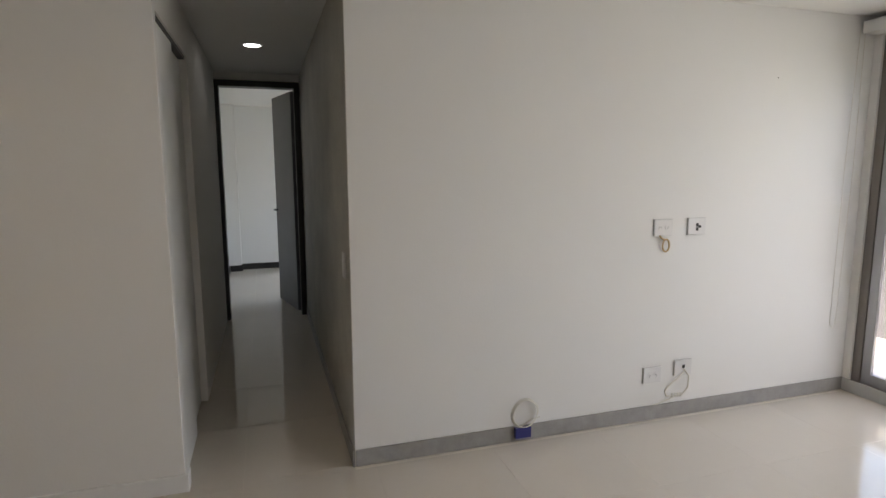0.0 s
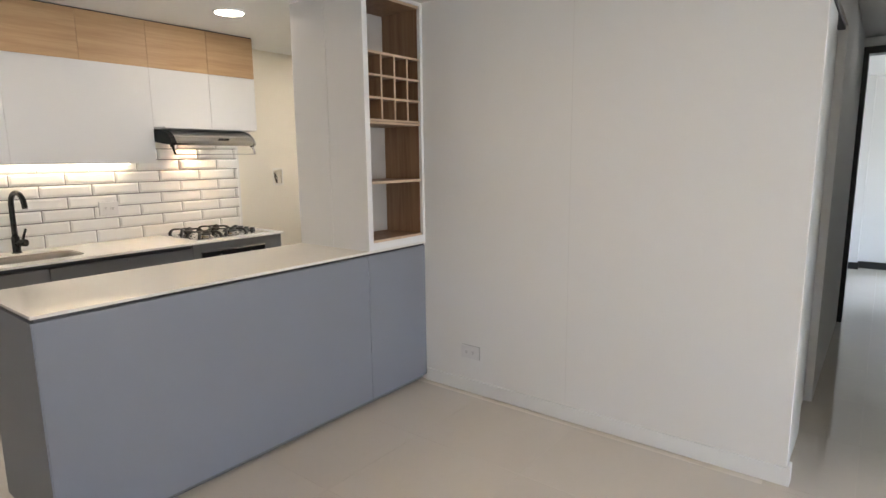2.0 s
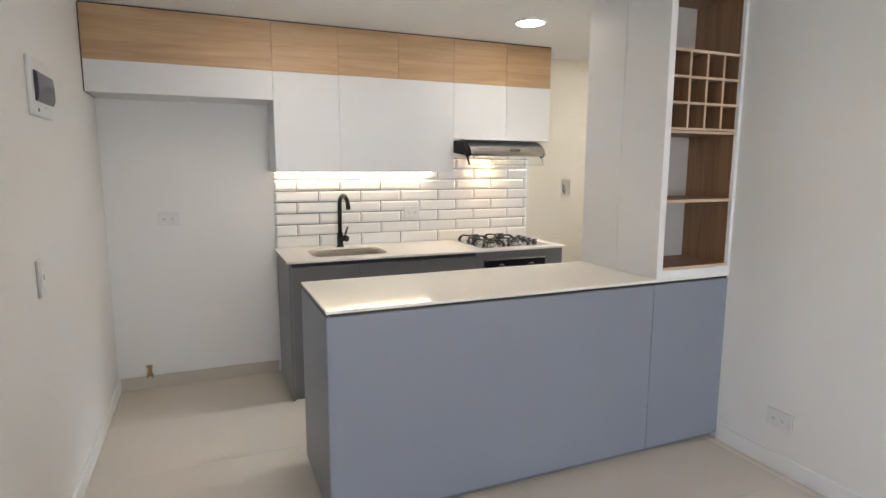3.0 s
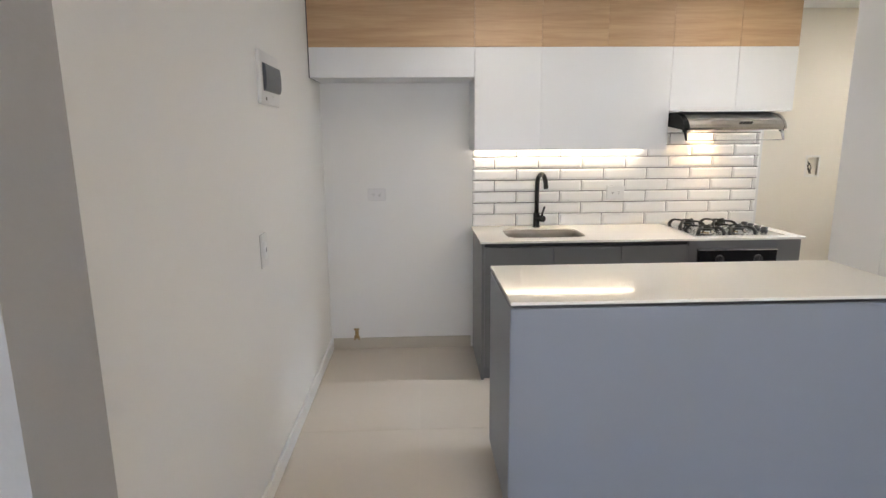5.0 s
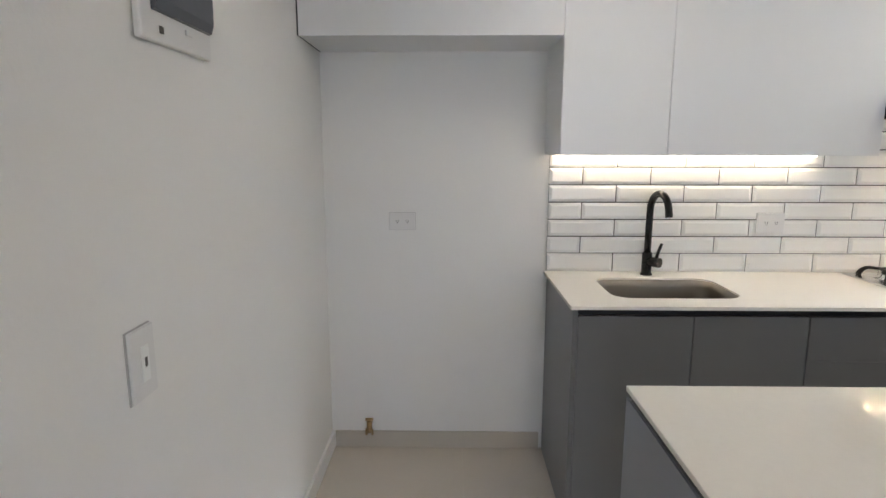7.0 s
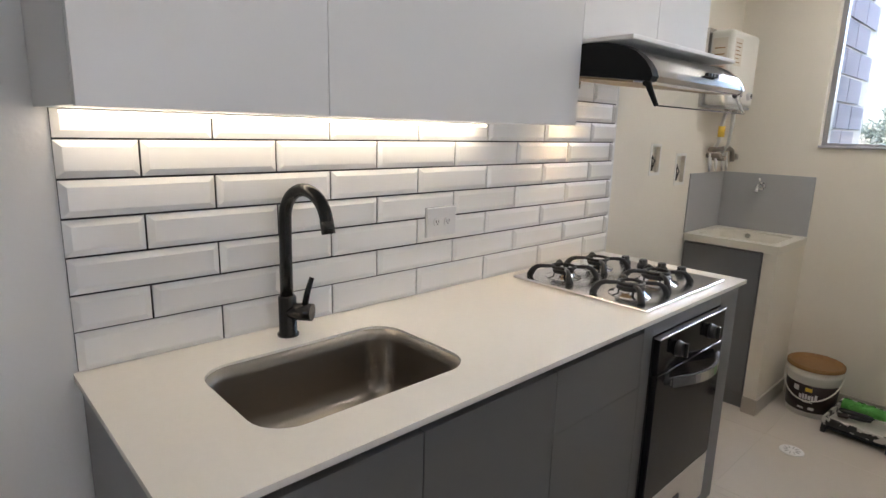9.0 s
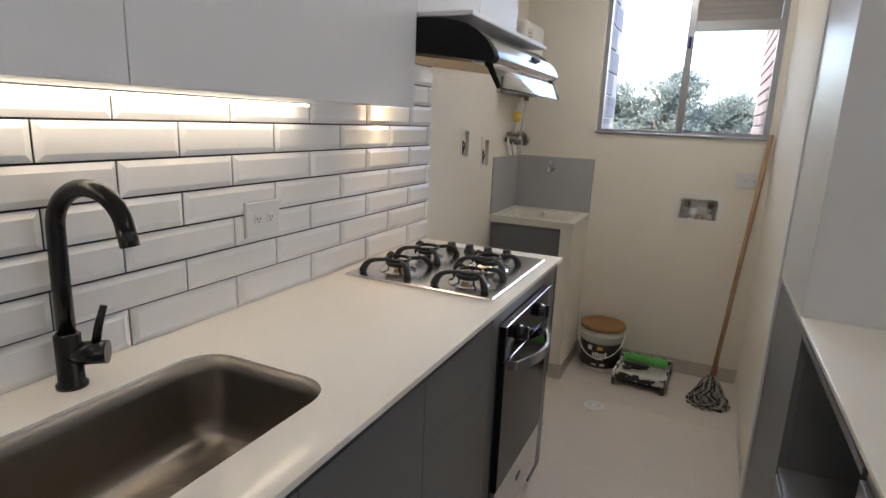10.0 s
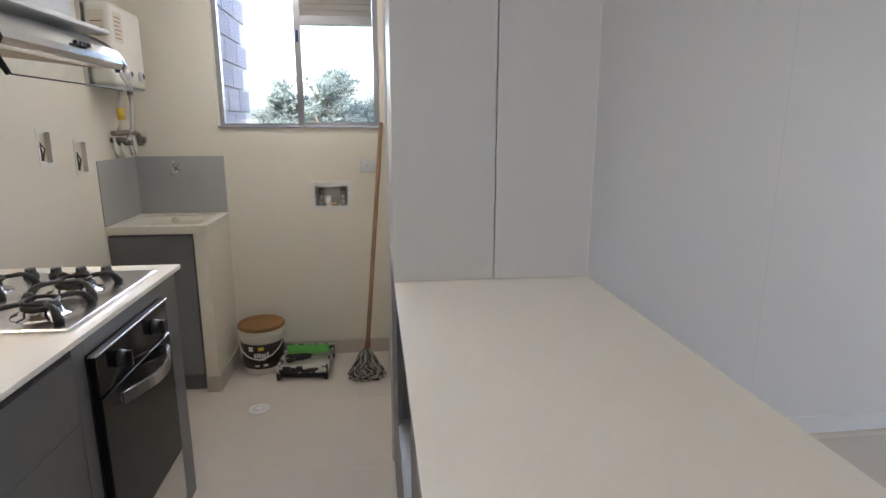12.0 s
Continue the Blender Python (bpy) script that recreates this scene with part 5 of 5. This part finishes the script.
for k in range(300):
    a, rr = rng.uniform(0, 6.2832), 0.025 + 0.085 * math.sqrt(rng.random())
    hx, hy, lean = 3.900, -1.221, rng.uniform(0.0, 0.35)
    pts = []
    for i in range(8):
        u = i / 7
        r0 = 0.010 + (rr - 0.010) * u ** (0.55 + lean)
        zz = 0.005 + 0.150 * (1 - u) * (1.0 - 0.55 * (rr / 0.11) * u) + 0.012 * math.sin(15 * u + 2 * k) * u * (1.3 - u)
        w = a + (0.12 + 0.45 * u) * math.sin(13 * u + k)
        pts.append((hx + r0 * math.cos(w), hy + r0 * math.sin(w), max(0.004, zz)))
    tube(bmm, pts, 0.0036, 5, False)
part("mop_head", bmm, M_MOP, mop, "matted grey cotton strings")

# ---- outside ----
structure("ground", cube(-400, 400, -400, 400, -9.3, -9.0), M_GRASS, "grassy ground far below the flat", "ground")


def block_wall(name, x0, x1, y, thick, z0, z1, bw, bh, material, label):
    base = structure(name, cube(x0, x1, min(y, y + thick), max(y, y + thick), z0, z1), M_CONCRETE, label, "wall")
    s = -1 if thick > 0 else 1
    me = mesh("block", cube(0.006, bw - 0.006, 0, 0.012, 0.006, bh - 0.006, 0.004, 1), material)
    zz, r = max(z0, 0.6), 0
    while zz + bh < min(z1, 3.6):
        x = x0 - (bw / 2 if r % 2 else 0)
        while x < x1 - bw:
            if x >= x0:
                o = new("block", me)
                o.parent = base
                o.location = (x, y - 0.012 if s < 0 else y, zz)
            x += bw
        zz += bh
        r += 1


block_wall("outer_wall_north", 4.37, 6.0, -0.27, 0.3, -9, 3.4, 0.34, 0.17, M_STONE, "weathered grey block wall outside the laundry window")
block_wall("outer_wall_south", 4.37, 6.2, -1.345, -0.3, -9, 3.4, 0.245, 0.075, M_BRICK, "pale mauve brick wall outside the laundry window")


def tree(x, y, top, spread, seed):
    rng = random.Random(seed)
    root = thing("tree", "tall broadleaf tree with a dense uneven crown", "tree", pose(x, y, -9.0), "trees outside")
    h = top + 9.0
    bm = bmesh.new()
    tube(bm, [(0, 0, 0), (0.1, 0.05, h * 0.3), (0.0, 0.15, h * 0.55), (0.1, 0, h * 0.8)], [0.42, 0.32, 0.22, 0.08], 10)
    tips = []
    for k in range(11):
        a, z0 = rng.uniform(0, 6.28), h * rng.uniform(0.4, 0.75)
        l = spread * rng.uniform(0.5, 0.95)
        tip = Vector((l * math.cos(a), l * math.sin(a), z0 + h * rng.uniform(0.06, 0.2)))
        tube(bm, [(0, 0.1, z0), tip * 0.5 + Vector((0, 0, z0 * 0.5 + 0.3)), tip], [0.12, 0.08, 0.03], 6)
        tips.append(tip)
    part("trunk", bm, M_BARK, root, "grey-brown trunk and limbs")
    vs, fs = [], []
    for k in range(95):
        if k < len(tips):
            c, rad = tips[k], spread * 0.3
        else:
            a = rng.uniform(0, 6.28)
            q = math.sqrt(rng.random()) * spread
            zt = 1 - (q / spread) ** 2 * 0.65
            c = Vector((q * math.cos(a), q * math.sin(a), h * (0.45 + 0.5 * zt * rng.uniform(0.35, 1.0))))
            rad = spread * rng.uniform(0.16, 0.32)
        for i in range(200):
            d = Vector((rng.gauss(0, 1), rng.gauss(0, 1), rng.gauss(0, 0.7)))
            d = d.normalized() * rad * rng.uniform(0.4, 1.35)
            u = Vector((rng.gauss(0, 1), rng.gauss(0, 1), rng.gauss(0, 1))).normalized()
            w = u.orthogonal().normalized()
            s = rng.uniform(0.08, 0.17)
            p = c + d
            n = len(vs)
            vs += [p - u * s, p + w * s * 0.5, p + u * s, p - w * s * 0.5]
            fs.append((n, n + 1, n + 2, n + 3))
    me = bpy.data.meshes.new("crown")
    me.from_pydata([tuple(v) for v in vs], [], fs)
    me.materials.append(M_LEAF)
    crown = new("crown", me)
    crown.parent = root


for x, y, top, spread, seed in ((40, 4.3, 4.9, 2.1, 1), (40, 1.7, 6.2, 2.3, 2), (38, -8.5, 3.0, 4.0, 3), (43, 12.5, 3.2, 4.0, 5), (52, -14, 4.0, 5.0, 6), (44, -1.6, 5.0, 3.2, 7)):
    tree(x, y, top, spread, seed)


def building(x0, x1, y0, y1, top, face_y, label, rows, cols, wall_mat):
    root = thing("apartment_building", label, "building", pose(0, 0, 0))
    part("wall", cube(x0, x1, y0, y1, -9, top), wall_mat, root)
    part("roof", cube(x0 - 0.3, x1 + 0.3, y0 - 0.3, y1 + 0.3, top, top + 0.4), M_CONCRETE, root)
    for r in range(rows):
        for c in range(cols):
            x = x0 + (c + 0.5) * (x1 - x0) / cols
            z = -7.6 + r * 2.8
            w = part("window", cube(x - 0.8, x + 0.8, face_y, face_y + 0.06, z, z + 1.5), M_TRIM, root)
            part("pane", cube(x - 0.7, x + 0.7, face_y + 0.061, face_y + 0.075, z + 0.1, z + 1.4), M_BLACKGLASS, w)


building(-6, 24, -46, -34, 9.5, -34.0, "brown brick apartment building across the street", 6, 8, M_BRICK)

# ---- pieces of the setting: tiles ----
full = metro_tile_mesh(BRICKW - 0.0044, ROW - 0.0044)
cuts = {}
for row in range(9):
    z = TILE0 + row * ROW + 0.0022
    x = (1.310 if row % 2 == 0 else 1.159) - 2 * BRICKW
    while x < 3.000:
        a, b = max(x + 0.0022, 1.010), min(x + BRICKW - 0.0022, 3.000)
        if b - a > 0.006:
            w = round(b - a, 4)
            if row == 0:
                o = new("metro_tile", metro_tile_mesh(w, ROW + 0.005))
                o.parent = backs
                o.location = (a, -0.0029, z - 0.008)
                x += BRICKW
                continue
            if abs(w - (BRICKW - 0.0044)) < 1e-3:
                me = full
            else:
                if w not in cuts:
                    cuts[w] = metro_tile_mesh(w, ROW - 0.0044)
                me = cuts[w]
            if not (row >= 7 and b < 2.18):
                o = new("metro_tile", me)
                o.parent = backs
                o.location = (a, -0.0029, z)
        x += BRICKW

floor_tiles = structure("floor", cube(-1.4, 4.23, -7.86, 0, -0.0078, -0.0016), M_JOINT, "polished beige porcelain floor tiles with thin joints", "floor")
tile_mesh = {}


def floor_tile(x0, x1, y0, y1):
    key = (round(x1 - x0, 3), round(y1 - y0, 3))
    if key not in tile_mesh:
        tile_mesh[key] = mesh("floor_tile", cube(0, key[0], 0, key[1], -0.0013, 0, 0.0003, 1), M_FLOOR)
    o = new("floor_tile", tile_mesh[key])
    o.parent = floor_tiles
    o.location = (x0, y0, 0)


P, G = 0.603, 0.0004
for rx0, rx1, ry0, ry1 in ((-1.4, 3.0, -7.86, 0.0), (3.0, 4.232, -1.358, 0.0), (3.0, 6.2, -4.695, -3.86), (6.2, 9.0, -6.5, -3.82)):
    i0, i1 = math.floor((rx0 - 0.63) / P), math.ceil((rx1 - 0.63) / P)
    j0, j1 = math.floor((ry0 + 4.788) / P), math.ceil((ry1 + 4.788) / P)
    for i in range(i0, i1):
        for j in range(j0, j1):
            a, b = max(0.63 + i * P, rx0), min(0.63 + (i + 1) * P, rx1)
            c, e = max(-4.788 + j * P, ry0), min(-4.788 + (j + 1) * P, ry1)
            if b - a > 0.01 and e - c > 0.01:
                floor_tile(a + G, b - G, c + G, e - G)
